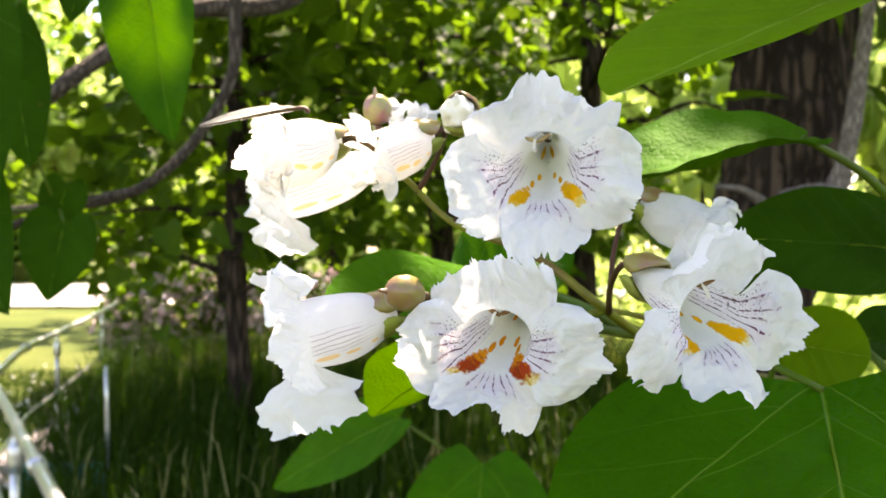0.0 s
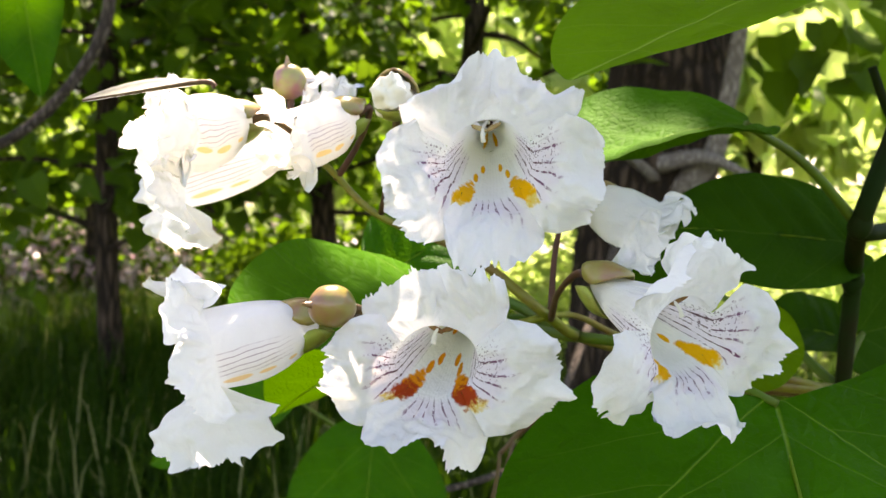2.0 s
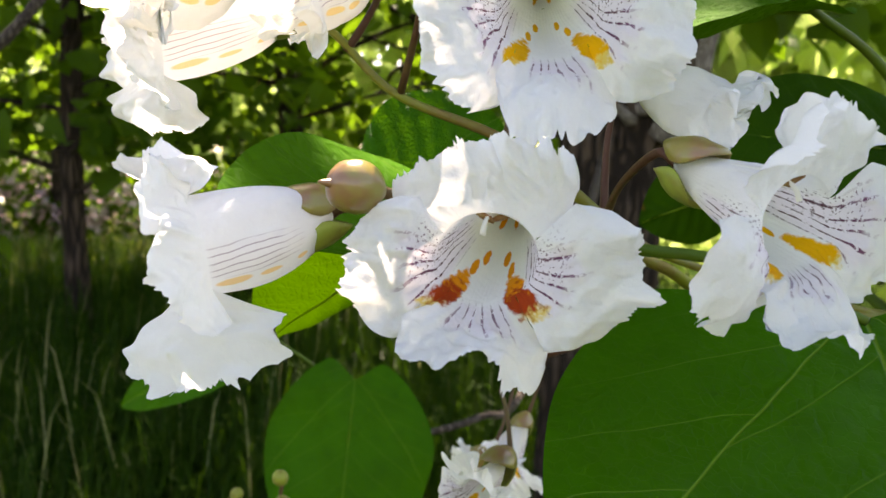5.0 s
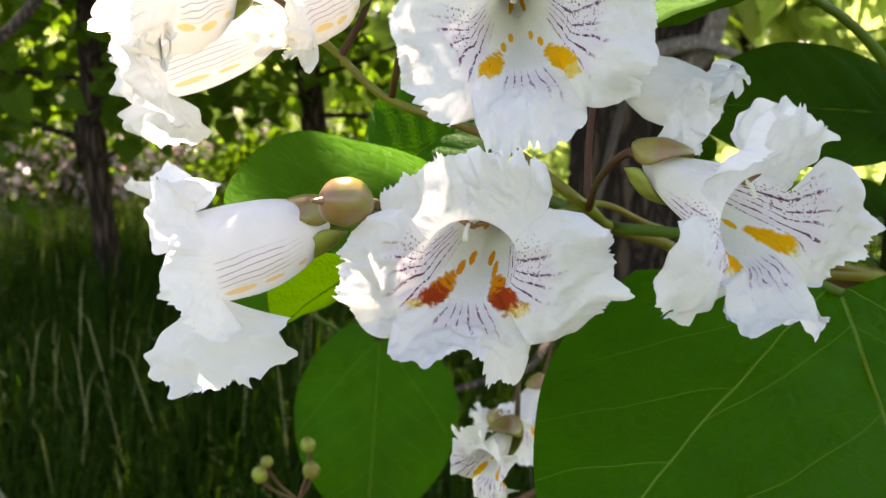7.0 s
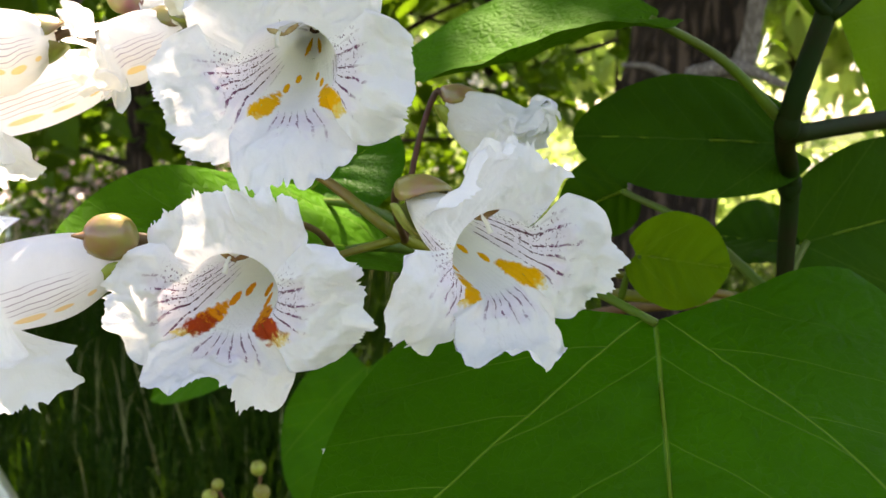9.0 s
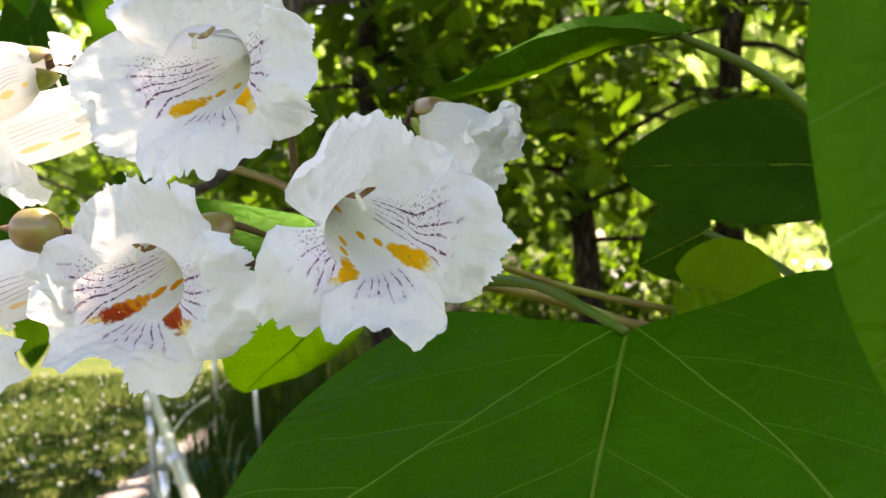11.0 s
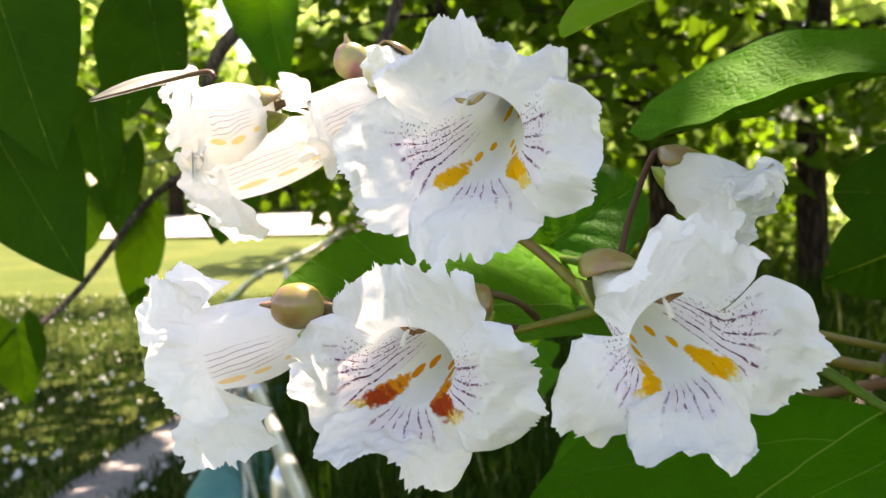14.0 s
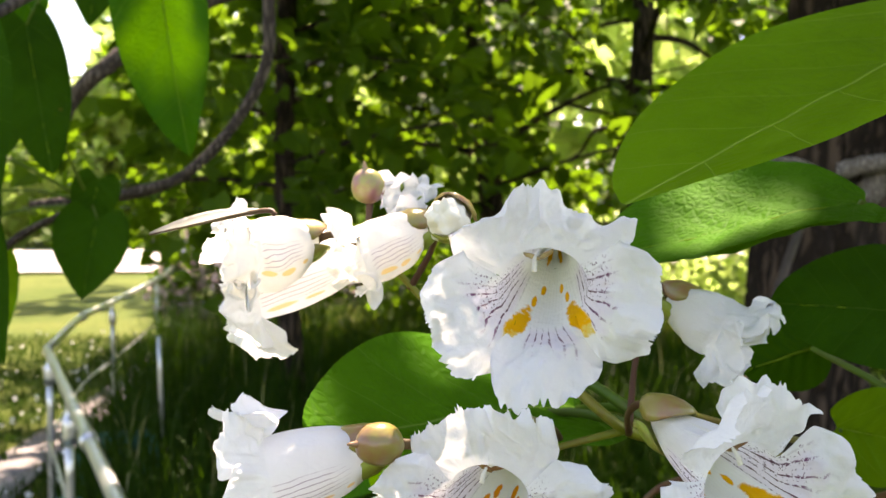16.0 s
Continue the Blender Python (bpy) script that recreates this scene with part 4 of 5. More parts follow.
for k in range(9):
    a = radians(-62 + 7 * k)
    far_tree(62 * math.sin(a), 62 * math.cos(a) + 4 * (k % 2), 13 + 3 * (k % 3), 11, 60 + k, "distant tree beyond the pale road", SUNLIT_LEAVES, 1300, (0.7, 1.3), 0.05)
# two trees added out of view so that their crowns shade the lawn
tree((-7.6, 7.0, 0), [(-7.6, 7.0, -0.1, 0.2), (-7.5, 7.0, 2.0, 0.16), (-7.0, 7.1, 4.4, 0.12), (-6.4, 7.2, 7.0, 0.05)], "unseen tree added to shade the lawn", 31, 18, 4.3, 6.8, (2.0, 3.6), 4200, size=(0.14, 0.24), blossoms=0)
tree((-9.5, 10.0, 0), [(-9.5, 10.0, -0.1, 0.2), (-9.3, 10.0, 2.2, 0.17), (-8.4, 9.9, 4.8, 0.13), (-7.4, 9.8, 7.4, 0.05)], "tall unseen tree added at the lawn's far side for shade", 33, 16, 4.8, 7.2, (2.2, 4.0), 3600, size=(0.14, 0.24), blossoms=0)
for k, (x, y, h, w) in enumerate(((-3.4, 12.7, 1.4, 1.8), (-2.1, 12.9, 1.45, 2.0), (-0.8, 12.6, 1.3, 1.8))):
    bush(x, y, h, w, 70 + k, "flowering bush with pale pink blossoms", CROWN, 1700, flowers=PINK)
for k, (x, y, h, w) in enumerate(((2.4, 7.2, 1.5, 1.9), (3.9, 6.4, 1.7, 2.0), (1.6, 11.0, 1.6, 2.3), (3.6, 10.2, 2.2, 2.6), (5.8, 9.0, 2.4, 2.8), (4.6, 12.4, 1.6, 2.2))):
    bush(x, y, h, w, 80 + k, "sunlit yellow-green bush in the distance", SUNLIT_LEAVES, 1900)


for k, (x, y, h, w) in enumerate(((-0.35, 9.7, 1.45, 1.6), (0.65, 10.3, 1.6, 1.8))):
    bush(x, y, h, w, 90 + k, "shaded green bush beneath the trees", CROWN, 1900)


# ---- hero cluster ----
STEM_MAIN = [(-0.030, 0.325, 1.584, 0.0008), (-0.012, 0.315, 1.572, 0.0009), (0.003, 0.312, 1.558, 0.0010), (0.0272, 0.3065, 1.5480, 0.0012), (0.0475, 0.3010, 1.5322, 0.0014), (0.066, 0.342, 1.5215, 0.0015), (0.0905, 0.3728, 1.5127, 0.0018), (0.122, 0.400, 1.500, 0.0020), (*(0.1876, 0.4079, 1.4919), 0.0028)]
stem("blossom_branch", STEM_MAIN, STEM, "green-brown main stem of the blossom cluster", "branch")
stem("side_stalk", [(0.0475, 0.3015, 1.5322, 0.0009), (0.070, 0.355, 1.526, 0.0010), (0.105, 0.392, 1.512, 0.0012), (*(0.1876, 0.4079, 1.4919), 0.0015)], STEM, "second green stalk beside the main stem", "branch")
stem("peduncle", [(0.026, 0.296, 1.5275, 0.0008), (0.034, 0.299, 1.5290, 0.0009), (0.0475, 0.3010, 1.5320, 0.0011)], STEM, "short green stalk that carries the lower blossoms", "branch")

flower((0.0225, 0.2720, 1.5370), (0.0130, 0.2525, 1.5275), (-0.08, -0.98, -0.15), (0.05, -0.15, 1), (0.031, 0.301, 1.530), "white frilled blossom with red-orange blotches and purple lines", 21, PETAL_AGED,
       lobes=((-44, 42, -10, 14.5, 16, 13.5, -4), (42, 116, 86, 26, 6, 13, 0), (116, 180, 168, 22.5, 4, 8.5, 0), (-180, -116, -150, 20, 1, 10, 0), (-116, -44, -84, 24, 4, 12, 0)))
flower((0.0480, 0.2590, 1.5445), (0.0625, 0.2410, 1.5350), (0.42, -0.90, -0.15), (-0.2, -0.1, 1), (0.0485, 0.3005, 1.5315), "white frilled blossom with yellow blotches and purple lines", 2, calyx_size=0.0050,
       lobes=((-46, 42, -18, 14.5, 15, 11.5, 1), (42, 106, 66, 23, 9, 12, 0), (106, 180, 150, 18.5, 5, 11, 0), (-180, -112, -178, 18, 9, 8.5, 0), (-112, -46, -64, 25.5, 1, 10, 0)))
flower((0.0295, 0.2900, 1.5810), (0.0250, 0.2620, 1.5710), (-0.08, -0.98, -0.15), (-0.14, -0.1, 1), (0.028, 0.311, 1.548), "large white open blossom with yellow marks", 3, rx=0.0098, ry=0.0088,
       lobes=((-46, 42, -3, 18.5, 16, 11.5, -6), (42, 108, 68, 26, 6, 13.5, 0), (108, 180, 146, 19, 10, 12, 0), (-180, -114, -166, 20, 8, 12, 0), (-114, -46, -80, 24.5, 12, 13.5, 0)))
flower((-0.0120, 0.2745, 1.5335), (-0.0360, 0.2710, 1.5275), (-0.95, -0.18, -0.22), (-0.15, -0.1, 1), (0.027, 0.297, 1.528), "white blossom turned sideways, with a bronze calyx", 4, PETAL_SIDE, calyx_size=0.0054, rx=0.0094, ry=0.0092,
       bell=True, lobes=((-46, 46, 10, 25, 10, 9, -12), (46, 116, 74, 16, 9, 11, 3), (116, 180, 168, 19.5, 4, 10, -7), (-180, -116, -172, 18.5, 5, 10, 5), (-116, -46, -98, 20, 7, 11, 0)))
flower((-0.0195, 0.3235, 1.5770), (-0.0510, 0.3130, 1.5670), (-0.86, -0.42, -0.30), (-0.2, -0.1, 1), (-0.020, 0.318, 1.577), "white blossom hanging sideways with pale yellow lip", 14, PETAL_SIDE, bell=True, rx=0.0090, ry=0.0088,
       lobes=((-50, 40, -10, 20, 3, 12, -7), (40, 112, 88, 19, 10, 12, 0), (112, 180, 164, 15, 8, 9, 0), (-180, -116, -164, 14, 8, 9, 0), (-116, -50, -90, 18, 6, 10, 0)))
flower((-0.0291, 0.2960, 1.5810), (-0.0440, 0.2910, 1.5775), (-0.90, -0.35, -0.10), (-0.2, 0, 1), (-0.016, 0.316, 1.574), "cream wilting blossom with curled petals", 6, PETAL_CREAM, stamens=False, bell=True, crumple=0.4, frill=0.7,
       rx=0.0090, ry=0.0088, lobes=((-44, 44, 0, 8, 8, 7, 0), (44, 112, 78, 7, 8, 6, 0), (112, 180, 150, 10, 9, 6, 0), (-180, -112, -150, 9, 9, 6, 0), (-112, -44, -78, 7, 8, 6, 0)))
flower((-0.0027, 0.3064, 1.5842), (-0.0185, 0.2985, 1.5765), (-0.86, -0.38, -0.32), (-0.2, 0, 1), (-0.008, 0.314, 1.567), "small white half-open blossom", 7, PETAL_CREAM, stamens=False, bell=True, crumple=0.3, frill=0.7,
       rx=0.0080, ry=0.0078, lobes=((-44, 44, 0, 8.5, 5, 6, 0), (44, 112, 78, 8, 6, 6, 0), (112, 180, 150, 11, 7, 6, 0), (-180, -112, -150, 9, 7, 6, 0), (-112, -44, -78, 8, 6, 6, 0)))
flower((0.0610, 0.3165, 1.5650), (0.0740, 0.3080, 1.5560), (0.72, -0.36, -0.58), (0.3, 0, 1), (0.0485, 0.3015, 1.5318), "white blossom wilting into a crumpled drooping bell", 9, PETAL_PLAIN, stamens=False, bell=True, crumple=0.45, frill=0.7,
       rx=0.0080, ry=0.0080, lobes=((-44, 44, 0, 8, 9, 8, 0), (44, 112, 78, 9, 9, 8, 0), (112, 180, 150, 8, 8, 8, 0), (-180, -112, -150, 10, 9, 8, 0), (-112, -44, -78, 11, 9, 8, 0)))
flower((-0.012, 0.346, 1.582), (-0.0125, 0.340, 1.5905), (0.25, -0.5, 0.8), (0, 0.5, 1), (-0.020, 0.320, 1.578), "small white blossom half hidden behind a bud", 11, PETAL_PLAIN, stamens=False, bell=True, crumple=0.3,
       rx=0.0045, ry=0.0045, lobes=((-44, 44, 0, 6, 6, 4, 0), (44, 112, 78, 8, 8, 5, 0), (112, 180, 150, 6, 6, 4, 0), (-180, -112, -150, 6, 6, 4, 0), (-112, -44, -78, 6, 7, 4, 0)))
flower((0.094, 0.560, 1.418), (0.080, 0.546, 1.402), (-0.50, -0.45, -0.74), (-0.3, -0.4, 0.6), (0.106, 0.570, 1.448), "white blossom half hidden low behind a big leaf", 12)
flower((0.0430, 0.3720, 1.4560), (0.0330, 0.3600, 1.4500), (-0.70, -0.60, -0.40), (-0.3, -0.3, 1), (0.0850, 0.5770, 1.4280), "small white blossom half hidden beneath the big leaf", 16, stamens=False, rx=0.0050, ry=0.0048,
       lobes=((-44, 44, 0, 9, 7, 7, 0), (44, 112, 78, 11, 5, 7, 0), (112, 180, 150, 10, 4, 6, 0), (-180, -112, -150, 10, 4, 6, 0), (-112, -44, -78, 11, 5, 7, 0)))
flower_bud((-0.0094, 0.2526, 1.5392), (0.0046, 0.0046, 0.0053), (-0.75, -0.5, 0.1), (0.027, 0.297, 1.528), "round bronze-green bud on a brown stalk", seed=1)
flower_bud((0.0043, 0.2750, 1.5861), (0.0050, 0.0050, 0.0056), (-0.3, -0.8, 0.2), (0.004, 0.312, 1.558), "cream unopened bud in a brown calyx", material=BUD_CREAM, seed=2, point=False, bumpy=0.3, clasped=True)
flower_bud((-0.0212, 0.3324, 1.5950), (0.0048, 0.0048, 0.0052), (-0.1, -0.3, 0.9), (-0.022, 0.321, 1.579), "purple-green round bud on a thin stalk", material=BUD_PINK, seed=3)
flower_bud((0.0671, 0.5335, 1.408), (0.0050, 0.0050, 0.0056), (-0.5, -0.3, 0.5), (0.092, 0.573, 1.436), "small olive bud low behind a big leaf", seed=4)
for k, (p, r) in enumerate((((-0.0235, 0.6000, 1.3787), 0.0040), ((-0.0223, 0.6000, 1.3648), 0.0046), ((-0.0492, 0.5950, 1.3659), 0.0042), ((-0.0452, 0.5970, 1.3718), 0.0032))):
    flower_bud(p, (r, r, r * 1.1), (-0.3 + 0.2 * k, -0.4, 0.7), (-0.0300, 0.6000, 1.3484), "small yellow-green bud low in a cluster", material=CALYX, seed=5 + k)
stem("bud_stalk", [(-0.0300, 0.6000, 1.3484, 0.0010), (-0.0212, 0.6100, 1.3127, 0.0014), (0.060, 0.600, 1.330, 0.0018), (0.125, 0.575, 1.370, 0.002), (0.165, 0.490, 1.455, 0.0025), (0.1876, 0.4079, 1.4919, 0.003)], PEDICEL, "thin brown stalk with buds low under the leaves", "branch")
stem("low_stalk", [(0.085, 0.577, 1.428, 0.0012), (0.106, 0.570, 1.448, 0.002), (0.150, 0.480, 1.480, 0.0025), (0.1876, 0.4079, 1.4919, 0.003)], PEDICEL, "thin brown stalk with a blossom low in the leaves", "branch")


# a resting damselfly: one thin grey blade for its wings, a dark slender body
def damselfly():
    ob = thing("damselfly", (-0.0393, 0.2784, 1.5881), "damselfly with folded grey wings at rest on a wilting blossom", "dry bract")
    a, b = Vector((-0.0393, 0.2784, 1.5881)), Vector((-0.0650, 0.2745, 1.5827))
    up = Vector((0.1, -0.3, 1)).normalized()
    bm = bmesh.new()
    rows = []
    for i in range(17):
        t = i / 16
        w = 0.0015 * math.sin(math.pi * min(1, t * 0.9 + 0.06)) ** 0.7
        c = a.lerp(b, t) + up * 0.0012 * math.sin(3 * t)
        rows.append([bm.verts.new(c + up * w * u + Vector((0, 0.0006 * abs(u), 0))) for u in (-1, -0.5, 0, 0.5, 1)])
    for r0, r1 in zip(rows, rows[1:]):
        for k in range(4):
            bm.faces.new((r0[k], r0[k + 1], r1[k + 1], r1[k]))
    bmesh.ops.solidify(bm, geom=bm.faces[:], thickness=0.0002)
    part("wings", bm, WING, ob)
    bm = bmesh.new()
    sweep(bm, [(*(a + Vector((0.003, 0, -0.001))), 0.0007), (*a, 0.0006), (*a.lerp(b, 0.6), 0.0003), (*b, 0.0002)], 6, 4)
    part("abdomen", bm, PEDICEL, ob, "dark brown abdomen")


damselfly()

# leaves round the cluster
leaf((0.1085, 0.2950, 1.5110), (0.0800, 0.1650, 1.4190), (-0.126, -0.652, 0.748), 0.147, "large heart-shaped green leaf with pale veins", seed=1, fold=0.03, droop=0.02, joint=(0.066, 0.342, 1.5215), petiole=0.0014, cordate=0.085, rise=0.47, blunt=0.75, foot=0.09, wavy=0.5, skew=0.65)
leaf((0.1680, 0.3530, 1.6490), (0.0424, 0.2610, 1.5886), (-0.24, -0.30, 0.93), 0.090, "curled yellow-green leaf lit from above", LEAF_BACKLIT, seed=2, fold=0.09, droop=0.02, joint=(0.2015, 0.373, 1.645), petiole=0.0012, blunt=0.72, cordate=0.10, quilt=0.5, wavy=0.5)
leaf_by((0.1300, 0.3660, 1.5900), (0.0500, 0.3720, 1.5730), (0.0820, 0.3220, 1.5675), "folded green leaf with sunlit upper side", LEAF_LIT, seed=3, fold=0.07, droop=0.03, quilt=1.0, joint=(0.1758, 0.380, 1.557), blunt=0.48, cordate=0.06)
leaf_by((0.1868, 0.4040, 1.5490), (0.1123, 0.4106, 1.5543), (0.1580, 0.4170, 1.5720), "dark green heart-shaped leaf in shade", LEAF_SHADED, seed=4, fold=0.06, droop=0.1, joint=(0.1877, 0.4027, 1.5348), blunt=0.62)
leaf_by((0.1287, 0.3880, 1.5148), (0.1581, 0.3800, 1.5100), (0.1451, 0.3850, 1.5281), "small yellow-green curled leaf", LEAF_BACKLIT, seed=5, fold=0.10, droop=0.10, joint=(0.125, 0.394, 1.499), petiole=0.0011, blunt=0.6)
leaf_by((0.0450, 0.4080, 1.5170), (-0.0330, 0.2960, 1.5270), (-0.0147, 0.3750, 1.5361), "green leaf with a sunlit fold behind the blossoms", LEAF_LIT, seed=6, fold=0.14, joint=(0.066, 0.342, 1.5215), blunt=0.6, quilt=0.8)
leaf_by((0.0134, 0.4300, 1.5328), (0.0518, 0.4400, 1.5576), (0.0168, 0.4500, 1.5597), "green leaf tucked behind the main stem", LEAF, seed=18, fold=0.10, joint=(0.066, 0.342, 1.5215), blunt=0.6)
leaf_by((0.0137, 0.4105, 1.5117), (-0.0289, 0.4220, 1.4809), (-0.0330, 0.3990, 1.4960), "bright green leaf with quilted veins below the blossoms", LEAF_LIT, seed=7, joint=(0.066, 0.342, 1.5215), blunt=0.6, quilt=0.7)
leaf_by((-0.0388, 0.9300, 1.3976), (-0.1677, 1.0200, 1.3130), (-0.0916, 0.9500, 1.3328), "green leaf hanging low in the shade", LEAF, seed=17, joint=(0.0712, 0.9850, 1.2823))
leaf((0.0364, 0.9500, 1.3515), (0.0180, 0.9000, 1.2040), (0.1, -0.9, 0.35), 0.140, "rounded green leaf with rusty spots", LEAF, seed=8, joint=(0.0712, 0.9850, 1.2823), blunt=0.65)
stem("low_twig", [(0.0712, 0.9850, 1.2823, 0.0025), (0.0998, 0.9900, 1.2909, 0.0030), (0.1658, 1.0500, 1.2911, 0.0035), (0.2337, 1.1500, 1.2991, 0.0045), (0.45, 1.7, 1.42, 0.007), (0.98, 3.25, 1.62, 0.015)], TWIG, "thin brown twig low behind the big leaf", "branch", rough=0.08)
leaf_by((0.2886, 0.4978, 1.638), (0.2543, 0.4611, 1.5497), (0.2300, 0.4778, 1.605), "yellow-green leaf lit through from behind", LEAF_BACKLIT, seed=31, joint=(0.230, 0.37, 1.80))
leaf_by((0.1998, 0.4194, 1.5127), (0.2900, 0.4363, 1.5305), (0.2311, 0.4313, 1.5491), "dark green leaf behind the thick branch", LEAF_SHADED, seed=32, joint=(0.1876, 0.4079, 1.4919))
leaf_by((0.1462, 0.466, 1.5318), (0.1186, 0.4784, 1.519), (0.1351, 0.4681, 1.5454), "small dark leaf deep in the shade", LEAF_SHADED, seed=33, joint=(0.1876, 0.4079, 1.4919))
# added leaf that darkens a bright gap as seen from the camera
leaf_by((0.2220, 0.4700, 1.5041), (0.1887, 0.4900, 1.5094), (0.2167, 0.5000, 1.5175), "dark leaf added to darken a bright gap behind the thick branch", LEAF_SHADED, seed=35, joint=(0.1876, 0.4079, 1.4919), blunt=0.6)
leaf((0.166, 0.188, 1.600), (0.150, 0.172, 1.498), (-0.35, -0.93, 0.1), 0.058, "pale green leaf close by at the cluster's side", LEAF_LIT, seed=34, joint=(0.207, 0.372, 1.675), blunt=0.5)
BRANCH = [(*(0.1876, 0.4079, 1.4919), 0.0029), (*(0.1877, 0.4027, 1.5348), 0.0033), (0.1758, 0.377, 1.5566, 0.0035), (0.190, 0.375, 1.60, 0.0035), (0.205, 0.372, 1.66, 0.0038), (0.23, 0.37, 1.80, 0.006), (0.6, 1.6, 2.6, 0.02), (1.05, 3.3, 3.0, 0.05)]
def leafy_branch():
    ob = thing("leafy_branch", BRANCH[0][:3], "thick green branch that carries leaves and blossoms", "branch")
    bm = bmesh.new()
    sweep(bm, BRANCH, 12, 8, 0.03, 3)
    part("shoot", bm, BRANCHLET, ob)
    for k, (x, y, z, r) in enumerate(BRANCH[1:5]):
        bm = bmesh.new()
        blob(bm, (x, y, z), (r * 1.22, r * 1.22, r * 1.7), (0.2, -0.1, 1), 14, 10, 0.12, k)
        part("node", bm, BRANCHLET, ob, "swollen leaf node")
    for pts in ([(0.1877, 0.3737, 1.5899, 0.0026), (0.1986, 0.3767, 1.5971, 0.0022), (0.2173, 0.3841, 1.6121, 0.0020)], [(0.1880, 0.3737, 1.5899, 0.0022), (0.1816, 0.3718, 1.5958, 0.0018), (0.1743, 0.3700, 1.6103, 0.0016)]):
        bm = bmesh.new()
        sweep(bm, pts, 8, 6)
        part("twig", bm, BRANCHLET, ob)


leafy_branch()
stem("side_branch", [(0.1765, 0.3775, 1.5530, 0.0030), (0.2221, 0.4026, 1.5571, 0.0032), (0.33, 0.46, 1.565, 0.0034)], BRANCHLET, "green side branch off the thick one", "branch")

# left-hand leaves and the limb that carries them
LIMB = [(-0.62, 1.42, 1.60, 0.006), (-0.42, 1.41, 1.63, 0.007), (-0.30, 1.41, 1.76, 0.008), (-0.285, 1.41, 1.90, 0.009), (-0.30, 1.45, 2.2, 0.010), (-0.6, 3.2, 3.0, 0.03), (-1.2, 6.6, 3.4, 0.04)]
stem("bare_limb", LIMB, TWIG, "grey-brown bent limb crossing before the trees", "branch", rough=0.08)
stem("grey_limb", [(-0.66, 1.60, 1.70, 0.009), (-0.632, 1.60, 1.766, 0.012), (-0.5836, 1.60, 1.8102, 0.013), (-0.5293, 1.65, 1.87, 0.014), (-0.424, 1.70, 1.9431, 0.015), (-0.25, 1.9, 2.05, 0.02), (-0.28, 2.4, 2.6, 0.025), (-0.6, 3.2, 3.0, 0.03)], TWIG, "thick grey limb crossing before a gap of sky", "branch", rough=0.08)
stem("hanging_twig", [(-0.42, 1.41, 1.63, 0.006), (-0.48, 1.28, 1.60, 0.005), (-0.60, 1.30, 1.545, 0.005), (-0.68, 1.22, 1.42, 0.004), (-0.73, 1.05, 1.34, 0.003)], TWIG, "dark twig with hanging leaves", "branch", rough=0.08)
stem("upper_twig", [(-0.30, 1.45, 2.2, 0.008), (-0.27, 0.95, 1.98, 0.006), (-0.22, 0.75, 1.80, 0.004), (-0.25, 0.55, 1.68, 0.003)], TWIG, "dark twig above the hanging leaves", "branch", rough=0.08)
leaf((-0.2619, 0.5102, 1.6875), (-0.2212, 0.5035, 1.5713), (0.25, -0.85, 0.3), 0.080, "large dark green leaf hanging in shade", LEAF_SHADED, seed=21, fold=0.08, droop=0.06, joint=(-0.25, 0.55, 1.68), rise=0.34, cordate=0.20, blunt=0.95)
leaf((-0.3889, 0.7971, 1.7976), (-0.3657, 0.7985, 1.7083), (0.2, -0.9, 0.3), 0.066, "dark leaf in shade near the upper twig", LEAF_SHADED, seed=45, fold=0.12, droop=0.06, joint=(-0.262, 0.93, 1.965), rise=0.34, cordate=0.20, blunt=0.95)
leaf((-0.2994, 0.8719, 1.8206), (-0.3144, 0.8677, 1.7397), (0.2, -0.9, 0.3), 0.060, "dark drooping leaf beneath the limb", LEAF_SHADED, seed=46, fold=0.12, droop=0.06, joint=(-0.262, 0.93, 1.965), rise=0.34, cordate=0.20, blunt=0.95)
leaf((-0.2782, 0.5261, 1.6064), (-0.2164, 0.5131, 1.5165), (0.25, -0.85, 0.3), 0.072, "broad dark green leaf hanging below another", LEAF_SHADED, seed=27, fold=0.08, droop=0.06, joint=(-0.25, 0.55, 1.68), rise=0.34, cordate=0.20, blunt=0.95)
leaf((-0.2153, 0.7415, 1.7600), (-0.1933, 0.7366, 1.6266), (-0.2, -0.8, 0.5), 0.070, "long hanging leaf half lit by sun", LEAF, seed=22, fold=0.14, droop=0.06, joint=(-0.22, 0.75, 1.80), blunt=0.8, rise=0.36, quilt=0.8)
leaf((-0.3806, 0.8984, 1.7497), (-0.3601, 0.8985, 1.6216), (0.2, -0.9, 0.3), 0.058, "dark green hanging leaf", LEAF_SHADED, seed=23, fold=0.12, droop=0.06, joint=(-0.262, 0.93, 1.965), rise=0.4, cordate=0.15, blunt=0.7)
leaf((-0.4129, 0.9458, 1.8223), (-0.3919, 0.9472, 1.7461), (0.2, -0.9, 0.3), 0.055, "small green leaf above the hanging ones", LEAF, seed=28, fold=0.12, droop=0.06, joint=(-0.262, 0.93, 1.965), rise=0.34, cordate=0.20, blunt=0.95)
leaf((-0.4564, 1.2400, 1.5834), (-0.4742, 1.2350, 1.4862), (0.1, -0.9, 0.3), 0.094, "dark heart-shaped leaf with a drip tip", LEAF_SHADED, seed=24, fold=0.10, droop=0.06, joint=(-0.48, 1.28, 1.60), rise=0.34, cordate=0.20, blunt=0.95)
